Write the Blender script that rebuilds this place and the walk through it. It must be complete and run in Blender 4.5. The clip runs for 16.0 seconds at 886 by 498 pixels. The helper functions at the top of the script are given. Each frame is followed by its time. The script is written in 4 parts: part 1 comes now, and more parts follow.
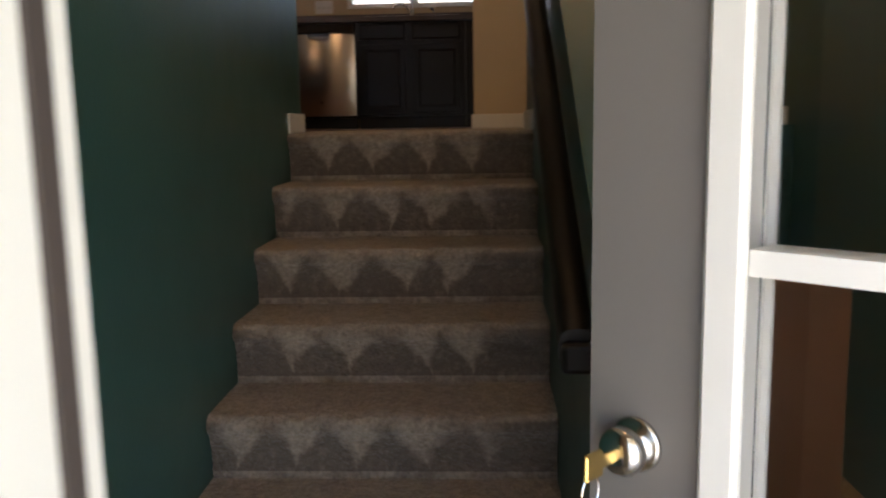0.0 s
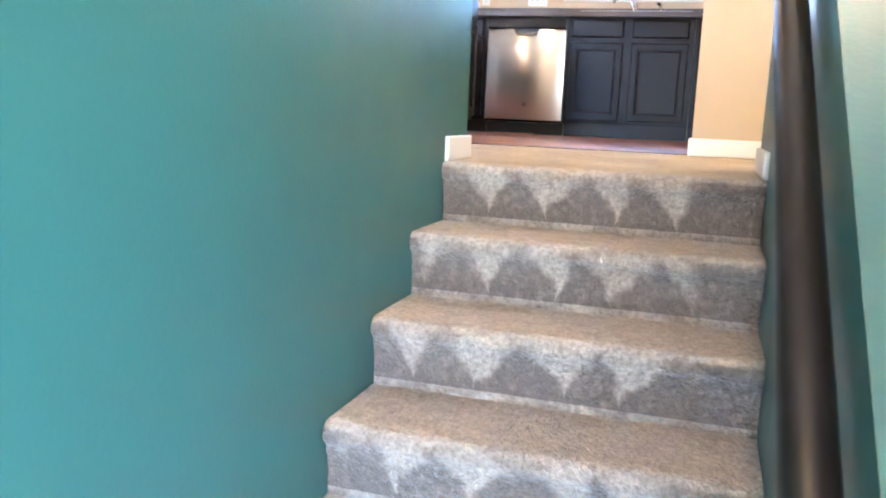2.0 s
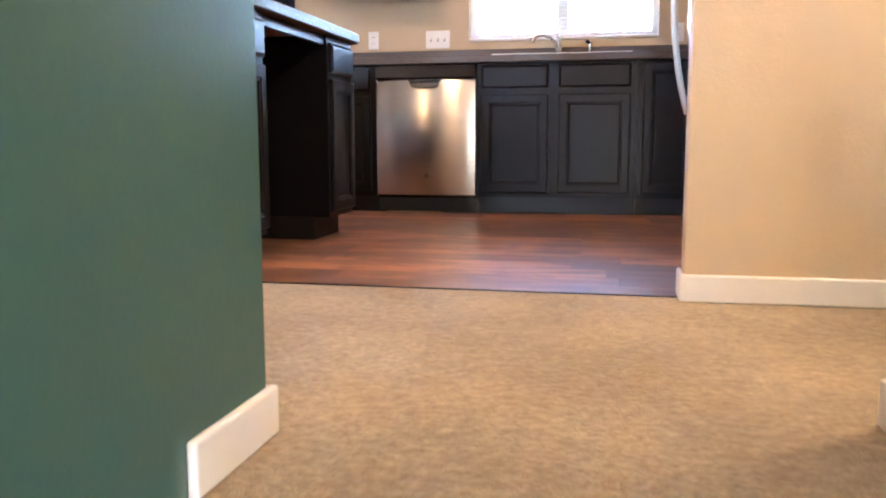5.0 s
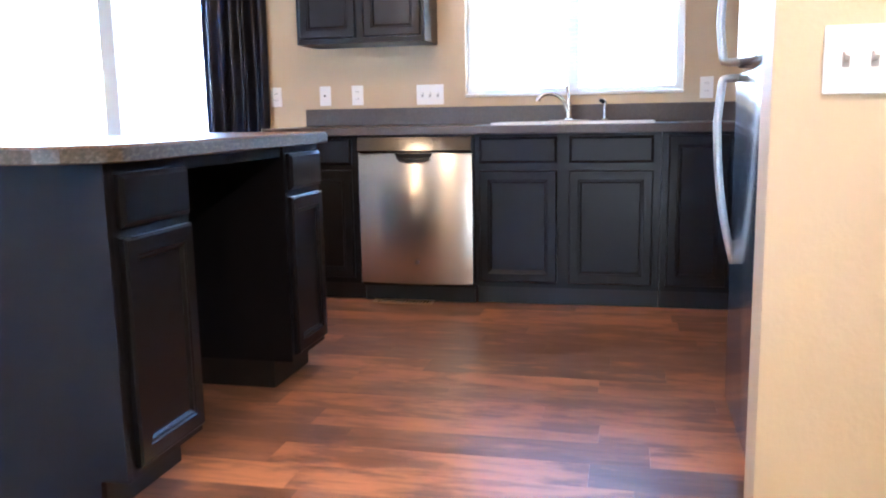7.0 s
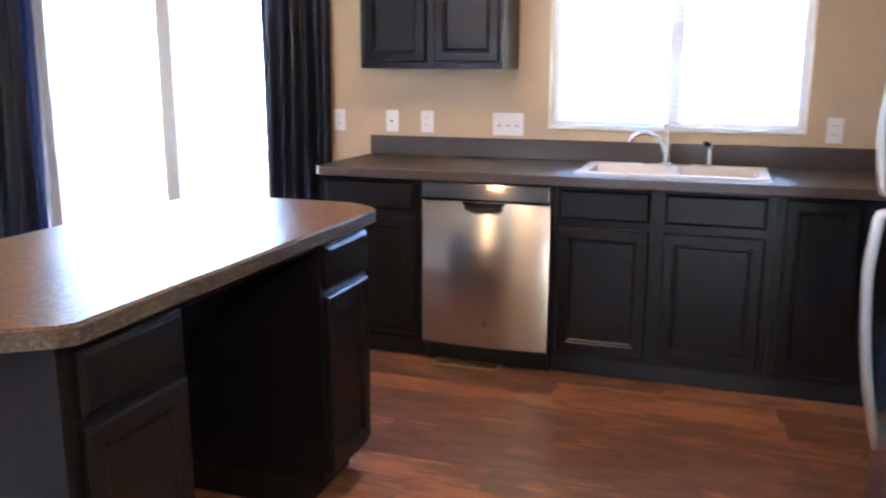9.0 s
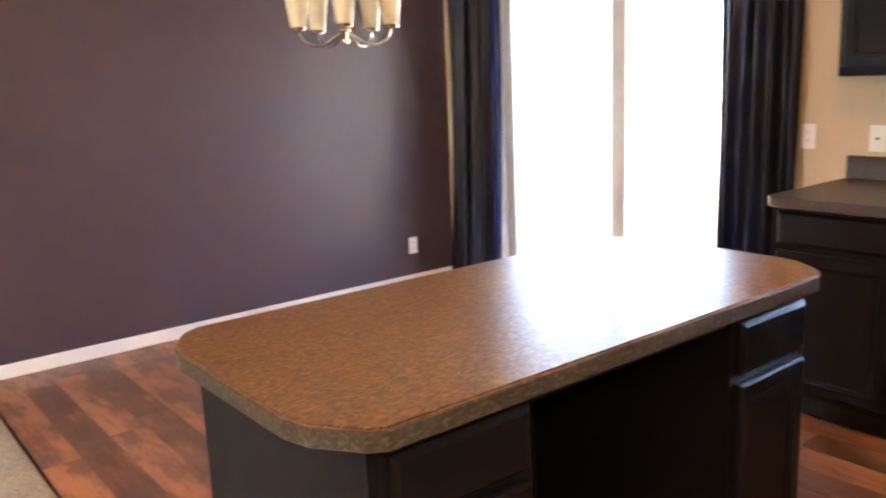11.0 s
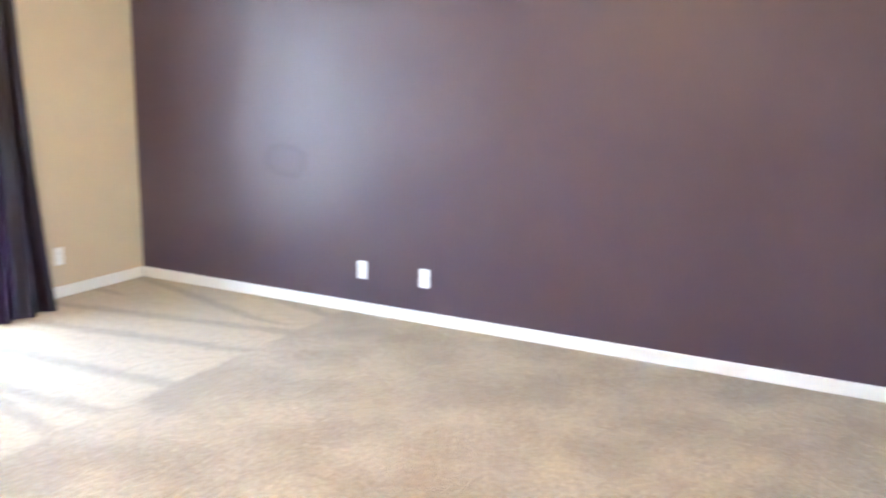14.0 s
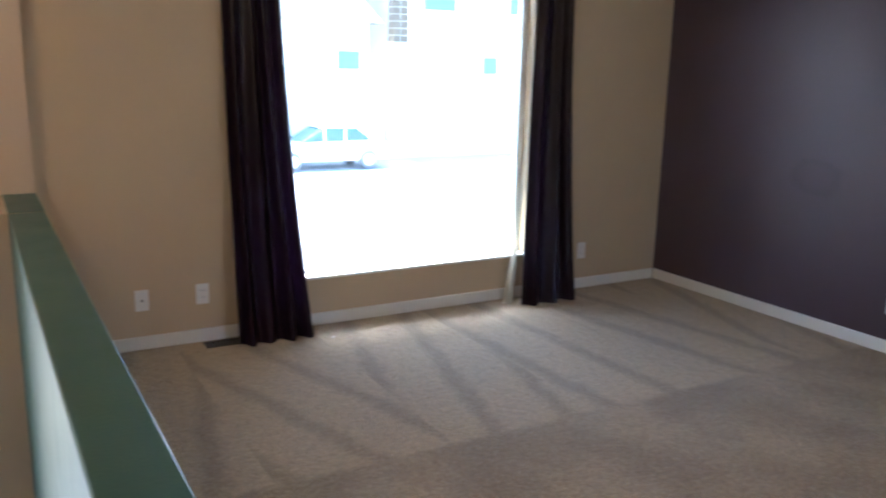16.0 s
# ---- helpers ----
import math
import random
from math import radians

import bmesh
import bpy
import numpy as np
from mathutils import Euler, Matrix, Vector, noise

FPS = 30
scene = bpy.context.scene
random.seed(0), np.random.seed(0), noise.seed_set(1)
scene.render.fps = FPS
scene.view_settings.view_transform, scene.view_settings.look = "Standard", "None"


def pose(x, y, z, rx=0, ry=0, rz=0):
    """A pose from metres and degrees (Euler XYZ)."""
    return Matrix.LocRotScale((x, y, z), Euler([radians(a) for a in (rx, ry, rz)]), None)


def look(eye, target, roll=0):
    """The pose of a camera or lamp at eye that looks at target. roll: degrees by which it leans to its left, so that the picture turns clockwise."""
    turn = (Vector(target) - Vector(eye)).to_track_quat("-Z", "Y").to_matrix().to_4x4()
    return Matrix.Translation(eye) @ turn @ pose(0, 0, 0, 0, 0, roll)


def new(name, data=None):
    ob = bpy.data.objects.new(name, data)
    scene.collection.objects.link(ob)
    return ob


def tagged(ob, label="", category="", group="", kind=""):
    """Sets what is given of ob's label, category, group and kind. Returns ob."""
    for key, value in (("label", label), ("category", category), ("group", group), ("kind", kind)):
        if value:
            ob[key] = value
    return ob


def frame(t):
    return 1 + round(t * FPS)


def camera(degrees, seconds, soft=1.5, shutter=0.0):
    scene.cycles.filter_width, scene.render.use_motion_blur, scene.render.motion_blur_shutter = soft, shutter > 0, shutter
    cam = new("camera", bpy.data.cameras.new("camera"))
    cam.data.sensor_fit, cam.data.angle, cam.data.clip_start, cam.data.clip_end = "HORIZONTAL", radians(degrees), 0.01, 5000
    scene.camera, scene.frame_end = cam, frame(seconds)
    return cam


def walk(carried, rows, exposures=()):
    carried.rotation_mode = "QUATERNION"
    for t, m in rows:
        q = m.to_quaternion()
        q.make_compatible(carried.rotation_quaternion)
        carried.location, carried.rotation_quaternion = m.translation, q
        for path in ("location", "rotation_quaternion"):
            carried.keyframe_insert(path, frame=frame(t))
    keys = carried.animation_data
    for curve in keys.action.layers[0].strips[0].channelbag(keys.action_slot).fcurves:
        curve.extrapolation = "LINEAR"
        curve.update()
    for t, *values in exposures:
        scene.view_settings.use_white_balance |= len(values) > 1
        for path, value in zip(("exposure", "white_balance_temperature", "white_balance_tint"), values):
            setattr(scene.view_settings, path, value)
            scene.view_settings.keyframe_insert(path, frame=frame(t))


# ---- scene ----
cam = camera(56.4, 16.0, soft=2.0, shutter=0.4)
PATH = [
    (0, (0.721, -3.079, 0.024), (0.624, -1.104, -0.274), -1.0),
    (0.5, (0.776, -2.909, 0.039), (0.454, -0.962, -0.285), 0.8),
    (1, (0.781, -2.711, 0.063), (0.366, -0.785, -0.28), -0.2),
    (1.5, (0.792, -2.531, 0.085), (0.401, -0.6, -0.258), 2.2),
    (2, (0.749, -2.375, 0.148), (0.161, -0.492, -0.181), 2.4),
    (2.5, (0.647, -2.185, 0.148), (0.32, -0.232, -0.135), 2.6),
    (3, (0.552, -1.902, 0.136), (0.174, 0.044, -0.13), -0.6),
    (3.5, (0.518, -1.61, 0.17), (0.095, 0.333, -0.045), -0.2),
    (4, (0.499, -1.314, 0.288), (0.229, 0.66, 0.107), 1.5),
    (4.2, (0.504, -1.218, 0.31), (0.191, 0.748, 0.116), 0.5),
    (6.3, (0.47, -0.368, 0.806), (-0.02, 1.545, 0.488), 0.4),
    (6.5, (0.441, -0.298, 0.871), (-0.039, 1.617, 0.552), -0.2),
    (7, (0.44, -0.141, 0.971), (0.003, 1.785, 0.653), -1.0),
    (7.5, (0.483, 0.029, 1.085), (0.083, 1.958, 0.741), -1.7),
    (8, (0.464, 0.157, 1.149), (0.113, 2.09, 0.771), -2.0),
    (8.2, (0.436, 0.207, 1.195), (0.074, 2.135, 0.801), -1.3),
    (10.3, (0.341, 0.768, 1.453), (-0.927, 2.262, 1.055), -2.0),
    (10.5, (0.328, 0.805, 1.452), (-1.016, 2.233, 1.055), -2.4),
    (11, (0.305, 0.891, 1.446), (-1.234, 2.1, 1.035), -2.4),
    (11.5, (0.33, 1.006, 1.441), (-1.384, 1.958, 1.043), -1.7),
    (12, (0.336, 1.061, 1.431), (-1.494, 1.76, 1.028), -1.6),
    (12.5, (0.242, 1.093, 1.413), (-1.678, 1.472, 0.998), -0.9),
    (13, (0.127, 1.091, 1.422), (-1.834, 1.127, 1.033), 0.1),
    (13.5, (0.025, 1.077, 1.444), (-1.899, 0.691, 1.062), 0.2),
    (14, (-0.011, 1.077, 1.472), (-1.767, 0.208, 1.067), 1.4),
    (14.5, (0.027, 1.099, 1.507), (-1.499, -0.121, 1.075), 2.2),
    (15, (0.052, 1.063, 1.534), (-1.285, -0.352, 1.075), 2.0),
    (15.5, (0.088, 1.028, 1.547), (-1.091, -0.522, 1.092), 1.7),
    (16, (0.112, 0.999, 1.553), (-0.861, -0.693, 1.115), 1.3),
]
EXPOSURES = [(0, 2.62, 6800, 17), (0.3, 3.4, 6700, 16), (0.6, 4.7, 6700, 17), (1.0, 4.75, 6500, 16), (1.5, 5.3, 6400, 15), (2, 6.1, 4900, 9), (2.5, 6.0, 5200, 13), (3.2, 5.9, 5900, 17), (4, 5.35, 5900, 17), (6.3, 5.85, 5000, 13), (7, 5.7, 4900, 11), (7.5, 5.45, 4900, 11), (8, 5.45, 4900, 11), (10.3, 5.38, 6200, 16), (12, 5.95, 6600, 14), (12.5, 6.5, 5800, 6), (13, 6.25, 5500, 0), (13.5, 5.95, 5300, 2), (14, 5.85, 5100, 3), (14.5, 4.95, 5000, 5), (15, 4.0, 5100, 6), (15.5, 3.65, 5100, 7), (16, 3.5, 5100, 8)]
walk(cam, [(t, look(eye, target, roll)) for t, eye, target, roll in PATH], EXPOSURES)

# ---- light ----
SUN_HEIGHT, SUN_TURN = radians(66), radians(165)      # turn: from +y towards +x
world = bpy.data.worlds.new("sky")
scene.world = world
world.use_nodes = True
wn = world.node_tree.nodes
sky = wn.new("ShaderNodeTexSky")
sky.sky_type, sky.sun_disc = "NISHITA", False
sky.sun_elevation, sky.sun_rotation = SUN_HEIGHT, SUN_TURN
wn["Background"].inputs["Strength"].default_value = 0.15
world.node_tree.links.new(sky.outputs["Color"], wn["Background"].inputs["Color"])
sun_data = bpy.data.lights.new("sun", "SUN")
sun_data.energy, sun_data.angle, sun_data.color = 5.0, radians(0.6), (1.0, 0.95, 0.86)
sun = new("sun", sun_data)
to_sun = Vector((math.sin(SUN_TURN) * math.cos(SUN_HEIGHT), math.cos(SUN_TURN) * math.cos(SUN_HEIGHT), math.sin(SUN_HEIGHT)))
sun.matrix_world = look(to_sun * 40, (0, 0, 0))

FIXTURES = (("foyer_lamp", (0.72, -1.95, 2.22), 1.2, (1.0, 0.60, 0.30)), ("hall_lamp", (1.35, 0.80, 2.22), 1.95, (1.0, 0.68, 0.42)), ("living_room_lamp", (-1.75, -0.25, 2.05), 1.2, (1.0, 0.54, 0.22)), ("kitchen_lamp", (-0.55, 2.75, 2.22), 0.4, (1.0, 0.56, 0.26)))
for lamp_name, at, watts, tone in FIXTURES:
    lamp_data = bpy.data.lights.new(lamp_name, "POINT")
    lamp_data.energy, lamp_data.shadow_soft_size, lamp_data.color = watts, 0.06, tone
    new(lamp_name, lamp_data).location = at


# ---- materials ----
PLUM_X = -4.32      # face of the plum wall


class Graph:
    """A node material with short calls."""

    def __init__(self, name):
        self.m = bpy.data.materials.new(name)
        self.m.use_nodes = True
        self.t = self.m.node_tree
        self.p = self.t.nodes["Principled BSDF"]

    def add(self, kind, **sockets):
        n = self.t.nodes.new(kind)
        for k, v in sockets.items():
            self.put(n, k, v)
        return n

    def put(self, n, key, v):
        s = n.inputs[key.replace("_", " ")] if key.replace("_", " ") in n.inputs else n.inputs[int(key[1:])]
        if isinstance(v, bpy.types.NodeSocket):
            self.t.links.new(v, s)
        else:
            s.default_value = v

    def math(self, op, a, b=0.0, c=0.0, clamp=False):
        n = self.add("ShaderNodeMath", i0=a, i1=b, i2=c)
        n.operation, n.use_clamp = op, clamp
        return n.outputs[0]

    def mix(self, f, a, b, kind="MIX"):
        n = self.t.nodes.new("ShaderNodeMix")
        n.data_type, n.blend_type = "RGBA", kind
        for i, v in ((0, f), (6, a), (7, b)):
            if isinstance(v, bpy.types.NodeSocket):
                self.t.links.new(v, n.inputs[i])
            else:
                n.inputs[i].default_value = v if i == 0 else (*v[:3], 1)
        return n.outputs[2]

    def coords(self, kind="Object", scale=(1, 1, 1)):
        c = self.add("ShaderNodeTexCoord").outputs[kind]
        return self.add("ShaderNodeMapping", Vector=c, Scale=scale).outputs[0]

    def noise(self, scale, detail=3.0, vec=None, rough=0.5):
        return self.add("ShaderNodeTexNoise", Vector=vec or self.coords(), Scale=scale, Detail=detail, Roughness=rough).outputs["Fac"]

    def ramp(self, f, lo, hi):
        n = self.add("ShaderNodeMapRange", Value=f, From_Min=lo, From_Max=hi)
        return n.outputs[0]

    def bump(self, h, strength=0.2, distance=0.01):
        n = self.add("ShaderNodeBump", Height=h, Strength=strength, Distance=distance)
        self.put(self.p, "Normal", n.outputs[0])
        return n

    def base(self, c):
        self.put(self.p, "Base_Color", c if isinstance(c, bpy.types.NodeSocket) else (*c, 1))


def scaled(c, k):
    return tuple(min(1.0, v * k) for v in c)


def paint(name, c, rough=0.5, spread=0.10, texture=0.25, grain=90):
    g = Graph(name)
    f = g.noise(1.3, 4)
    fine = g.noise(7, 3)
    col = g.mix(f, scaled(c, 1 - spread), scaled(c, 1 + spread))
    g.base(g.mix(g.math("MULTIPLY", fine, 0.25), col, scaled(c, 0.85)))
    g.put(g.p, "Roughness", g.math("ADD", g.math("MULTIPLY", fine, 0.12), rough - 0.06))
    g.bump(g.noise(grain, 4), texture, 0.004)
    return g.m


def carpet(name, dark, light, step=0.0):
    """Cut pile with brushed lanes; step: the rise of stairs on which the brush left wedges and whose treads are
    coloured as lit from above.
    """
    g = Graph(name)
    pos = g.coords()
    tuft = g.noise(260, 2, pos)
    clump = g.noise(45, 3, pos)
    patch = g.noise(2.2, 3, pos)
    xyz = g.add("ShaderNodeSeparateXYZ", Vector=pos)
    x, y, z = xyz.outputs
    wob = g.math("MULTIPLY", g.math("SUBTRACT", g.noise(5, 2, pos), 0.5), 0.20 if step else 0.04)
    if step:
        xw = g.math("ADD", g.math("DIVIDE", g.math("ADD", x, wob), 0.175), g.math("MULTIPLY", g.math("FLOOR", g.math("DIVIDE", g.math("SUBTRACT", z, 0.02), step)), 0.37))
        tri = g.math("MULTIPLY", g.math("ABSOLUTE", g.math("SUBTRACT", g.math("FRACT", xw), 0.5)), 2.0)
        h = g.math("FRACT", g.math("DIVIDE", g.math("SUBTRACT", z, 0.02), step))
        dome = g.math("MULTIPLY", g.math("POWER", tri, 0.62), 0.70)
        wedge_lit = g.ramp(g.math("SUBTRACT", h, dome), -0.07, 0.13)
        wedge_lit = g.math("MULTIPLY", wedge_lit, g.math("SUBTRACT", 1.0, g.math("MULTIPLY", g.ramp(tri, 0.35, 0.75), 0.42)))
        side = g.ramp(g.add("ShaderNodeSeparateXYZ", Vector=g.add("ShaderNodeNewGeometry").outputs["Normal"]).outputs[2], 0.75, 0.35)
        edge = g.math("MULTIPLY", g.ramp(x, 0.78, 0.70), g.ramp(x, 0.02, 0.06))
        # upward faces turn paler: overhead light on the treads, put into the pile colour
        wedge_lit = g.math("ADD", g.math("MULTIPLY", g.math("MULTIPLY", wedge_lit, edge), side), g.math("MULTIPLY", g.math("SUBTRACT", 1.0, side), 0.92))
        wedge_lit = g.math("MAXIMUM", wedge_lit, g.math("MULTIPLY", g.ramp(g.math("MULTIPLY", side, h), 0.78, 0.98), 0.7))
        pile = g.noise(70, 3, g.add("ShaderNodeMapping", Vector=pos, Scale=(1, 1, 0.30)).outputs[0], 0.6)
        wedge_lit = g.math("ADD", wedge_lit, g.math("MULTIPLY", g.math("SUBTRACT", pile, 0.5), 0.55))
        lane = g.math("ADD", g.math("MULTIPLY", wedge_lit, 0.72), g.math("MULTIPLY", g.math("SUBTRACT", g.ramp(clump, 0.3, 0.7), 0.45), 0.34))
    else:
        lanes = g.math("ADD", g.math("MULTIPLY", g.math("ADD", x, g.math("MULTIPLY", g.math("MULTIPLY", y, 0.30), g.math("SINE", g.math("MULTIPLY", g.math("FLOOR", g.math("MULTIPLY", x, 1.3)), 2.4)))), 2.6), g.math("MULTIPLY", wob, 6))
        wave = g.math("MULTIPLY", g.math("ABSOLUTE", g.math("SUBTRACT", g.math("FRACT", lanes), 0.5)), 2.0)
        near = g.ramp(g.math("ADD", y, g.math("MULTIPLY", wob, 0.3)), -1.72, -1.76)
        far = g.ramp(patch, 0.38, 0.62)
        lane = g.math("ADD", g.math("MULTIPLY", near, g.math("ADD", g.math("MULTIPLY", g.ramp(wave, 0.1, 0.40), 0.46), 0.32)),
                      g.math("MULTIPLY", g.math("SUBTRACT", 1.0, near), g.math("ADD", g.math("MULTIPLY", far, 0.4), 0.15)))
        lane = g.math("ADD", lane, g.math("MULTIPLY", g.math("SUBTRACT", clump, 0.5), 1.2))
        rows = g.noise(24, 4, g.add("ShaderNodeMapping", Vector=pos, Rotation=(0, 0, 0.35), Scale=(1, 3.2, 1)).outputs[0], 0.65)
        lane = g.math("ADD", lane, g.math("MULTIPLY", g.math("SUBTRACT", rows, 0.5), 1.1))
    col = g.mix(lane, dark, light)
    col = g.mix(g.math("MULTIPLY", g.ramp(g.noise(95, 3, pos), 0.42, 0.68), 0.42), col, scaled(dark, 0.6))
    col = g.mix(g.math("MULTIPLY", g.ramp(g.noise(20, 5, pos, 0.65), 0.48, 0.66), 0.28), col, scaled(dark, 0.7))
    g.base(col)
    g.put(g.p, "Roughness", 0.95)
    g.put(g.p, "Sheen_Weight", 0.25)
    g.put(g.p, "Specular_IOR_Level", 0.15)
    g.bump(g.math("ADD", g.math("ADD", g.math("MULTIPLY", tuft, 0.5), clump), g.noise(110, 2, pos)), 0.9, 0.014)
    return g.m


def planks(name):
    """Reddish wood-look vinyl; each board takes its own tone."""
    g = Graph(name)
    rnd = g.add("ShaderNodeObjectInfo").outputs["Random"]
    pos = g.coords("Object", (1.2, 14, 1))
    off = g.add("ShaderNodeVectorMath", i0=pos)
    off.operation = "ADD"
    comb = g.add("ShaderNodeCombineXYZ", X=g.math("MULTIPLY", rnd, 37), Y=g.math("MULTIPLY", rnd, 91), Z=0.0)
    g.put(off, "i1", comb.outputs[0])
    grain = g.noise(3.0, 8, off.outputs[0], 0.62)
    cloud = g.noise(0.9, 5, g.add("ShaderNodeMapping", Vector=off.outputs[0], Scale=(2.6, 0.62, 1)).outputs[0], 0.62)
    rnd2 = g.math("FRACT", g.math("MULTIPLY", rnd, 17.31))
    tone = g.mix(g.ramp(rnd, 0.10, 0.55), (0.190, 0.094, 0.061), (0.39, 0.170, 0.088))
    tone = g.mix(g.ramp(rnd, 0.70, 0.95), tone, (0.50, 0.215, 0.094))
    tone = g.mix(g.math("MULTIPLY", g.ramp(rnd2, 0.72, 0.80), 0.6), tone, (0.155, 0.098, 0.076))
    col = g.mix(g.math("MULTIPLY", g.ramp(cloud, 0.47, 0.58), 0.75), tone, (0.125, 0.062, 0.042))
    col = g.mix(g.math("MULTIPLY", g.ramp(cloud, 0.43, 0.32), 0.60), col, (0.56, 0.24, 0.105))
    col = g.mix(g.math("MULTIPLY", g.ramp(grain, 0.50, 0.36), 0.40), col, (0.045, 0.021, 0.013))
    g.base(col)
    g.put(g.p, "Roughness", g.math("ADD", 0.26, g.math("MULTIPLY", grain, 0.2)))
    g.put(g.p, "Specular_IOR_Level", 0.5)
    g.bump(grain, 0.15, 0.003)
    return g.m


def speckled(name, tones, rough, size=170):
    """Laminate worktop: fine flecks of several tones."""
    g = Graph(name)
    v = g.add("ShaderNodeTexVoronoi", Vector=g.coords("Object", (1, 0.45, 1)), Scale=size)
    f = g.add("ShaderNodeSeparateColor", Color=v.outputs["Color"]).outputs[0]
    n = g.noise(60, 3)
    col = g.mix(g.ramp(f, 0.2, 0.55), tones[0], tones[1])
    col = g.mix(g.ramp(f, 0.72, 0.95), col, tones[2])
    g.base(g.mix(g.math("MULTIPLY", n, 0.5), col, tones[1]))
    g.put(g.p, "Roughness", g.math("ADD", rough, g.math("MULTIPLY", n, 0.08)))
    g.put(g.p, "Specular_IOR_Level", 0.38)
    g.bump(n, 0.02, 0.001)
    return g.m


def plain(name, c, rough=0.5, metal=0.0, spread=0.12, scale=12, bump=0.05, stretch=(1, 1, 1), spec=0.5):
    g = Graph(name)
    f = g.noise(scale, 4, g.coords("Object", stretch))
    g.base(g.mix(f, scaled(c, 1 - spread), scaled(c, 1 + spread)))
    g.put(g.p, "Roughness", g.math("ADD", rough - 0.05, g.math("MULTIPLY", f, 0.1)))
    g.put(g.p, "Metallic", metal)
    g.put(g.p, "Specular_IOR_Level", spec)
    g.bump(g.noise(scale * 6, 3, g.coords("Object", stretch)), bump, 0.002)
    return g.m


def glass(name, c=(1, 1, 1)):
    g = Graph(name)
    g.base(c)
    g.put(g.p, "Roughness", 0.0)
    g.put(g.p, "IOR", 1.45)
    g.put(g.p, "Transmission_Weight", 1.0)
    return g.m


def brushed(name, c, rough, aniso=0.85):
    g = Graph(name)
    f = g.noise(3, 2, g.coords("Object", (0.6, 0.6, 4)))
    g.base(g.mix(f, scaled(c, 0.93), scaled(c, 1.05)))
    g.put(g.p, "Metallic", 1.0)
    g.put(g.p, "Roughness", rough)
    g.put(g.p, "Anisotropic", aniso)
    g.put(g.p, "Tangent", g.add("ShaderNodeCombineXYZ", X=0.0, Y=0.0, Z=1.0).outputs[0])
    return g.m


GREEN = paint("green wall paint", (0.040, 0.112, 0.097), 0.36, 0.08, 0.10)


def plum(name, c):
    """Eggshell plum paint with a faint rubbed smudge at chair height."""
    g = Graph(name)
    pos = g.coords()
    fine = g.noise(7, 3, pos)
    col = g.mix(g.noise(1.3, 4, pos), scaled(c, 0.93), scaled(c, 1.08))
    d = g.add("ShaderNodeVectorMath", i0=pos, i1=(PLUM_X, -2.20, 0.93))
    d.operation = "SUBTRACT"
    far = g.add("ShaderNodeVectorMath", i0=g.add("ShaderNodeMapping", Vector=d.outputs[0], Scale=(1, 1.0, 1.6)).outputs[0])
    far.operation = "LENGTH"
    r = g.math("ADD", far.outputs["Value"], g.math("MULTIPLY", g.math("SUBTRACT", g.noise(9, 3, pos), 0.5), 0.12))
    rub = g.math("MULTIPLY", g.ramp(r, 0.20, 0.16), g.math("ADD", 0.35, g.math("MULTIPLY", g.ramp(r, 0.08, 0.15), 0.65)))
    g.base(g.mix(g.math("MULTIPLY", rub, 0.16), col, scaled(c, 0.45)))
    g.put(g.p, "Roughness", g.math("ADD", g.math("ADD", 0.38, g.math("MULTIPLY", fine, 0.10)), g.math("MULTIPLY", rub, 0.12)))
    g.put(g.p, "Specular_IOR_Level", 0.32)
    g.bump(g.noise(90, 4, pos), 0.12, 0.004)
    return g.m


PURPLE = plum("plum wall paint", (0.079, 0.052, 0.063))
TAN = paint("tan wall paint", (0.56, 0.44, 0.28), 0.55, 0.05, 0.22)
CEIL = paint("white ceiling paint", (0.78, 0.77, 0.74), 0.8, 0.04, 0.5)
TRIM = paint("white trim paint", (0.78, 0.76, 0.70), 0.40, 0.03, 0.05)
CARPET = carpet("beige carpet", (0.29, 0.225, 0.142), (0.60, 0.480, 0.305))
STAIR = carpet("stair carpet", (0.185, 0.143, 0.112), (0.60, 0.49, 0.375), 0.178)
VINYL = planks("reddish plank vinyl")
GAP = plain("dark underlay", (0.02, 0.012, 0.008), 0.8)
ESPRESSO = plain("espresso stained wood", (0.0085, 0.0085, 0.0110), 0.30, 0, 0.08, 9, 0.02, (1, 1, 0.15), 0.22)
PANEL = plain("dark cabinet side", (0.0105, 0.0105, 0.013), 0.45, 0, 0.12, 9, 0.03, (1, 1, 0.15), 0.14)
KICK = plain("black toe kick", (0.008, 0.008, 0.009), 0.5)
ISLAND = speckled("brown speckled laminate", ((0.062, 0.031, 0.013), (0.155, 0.078, 0.031), (0.255, 0.140, 0.058)), 0.29, 210)
EDGE = speckled("edge band laminate", ((0.045, 0.039, 0.029), (0.078, 0.065, 0.047), (0.13, 0.112, 0.083)), 0.4)
COUNTER = speckled("grey brown laminate", ((0.060, 0.049, 0.043), (0.074, 0.060, 0.052), (0.088, 0.072, 0.063)), 0.30)
STEEL = brushed("brushed steel", (0.54, 0.52, 0.49), 0.268, 0.99)
FRIDGE = brushed("stainless door", (0.56, 0.57, 0.59), 0.16, 0.6)
CHROME = plain("satin nickel", (0.62, 0.60, 0.56), 0.18, 1.0, 0.05)
SATIN = plain("satin steel bar", (0.50, 0.49, 0.47), 0.38, 1.0, 0.03, 12, 0.0)
BRASS = plain("brass", (0.75, 0.52, 0.18), 0.25, 1.0, 0.1)
BLACK = plain("black plastic", (0.010, 0.010, 0.011), 0.22)
PLATE = plain("white plastic plate", (0.80, 0.79, 0.76), 0.35, 0, 0.02)
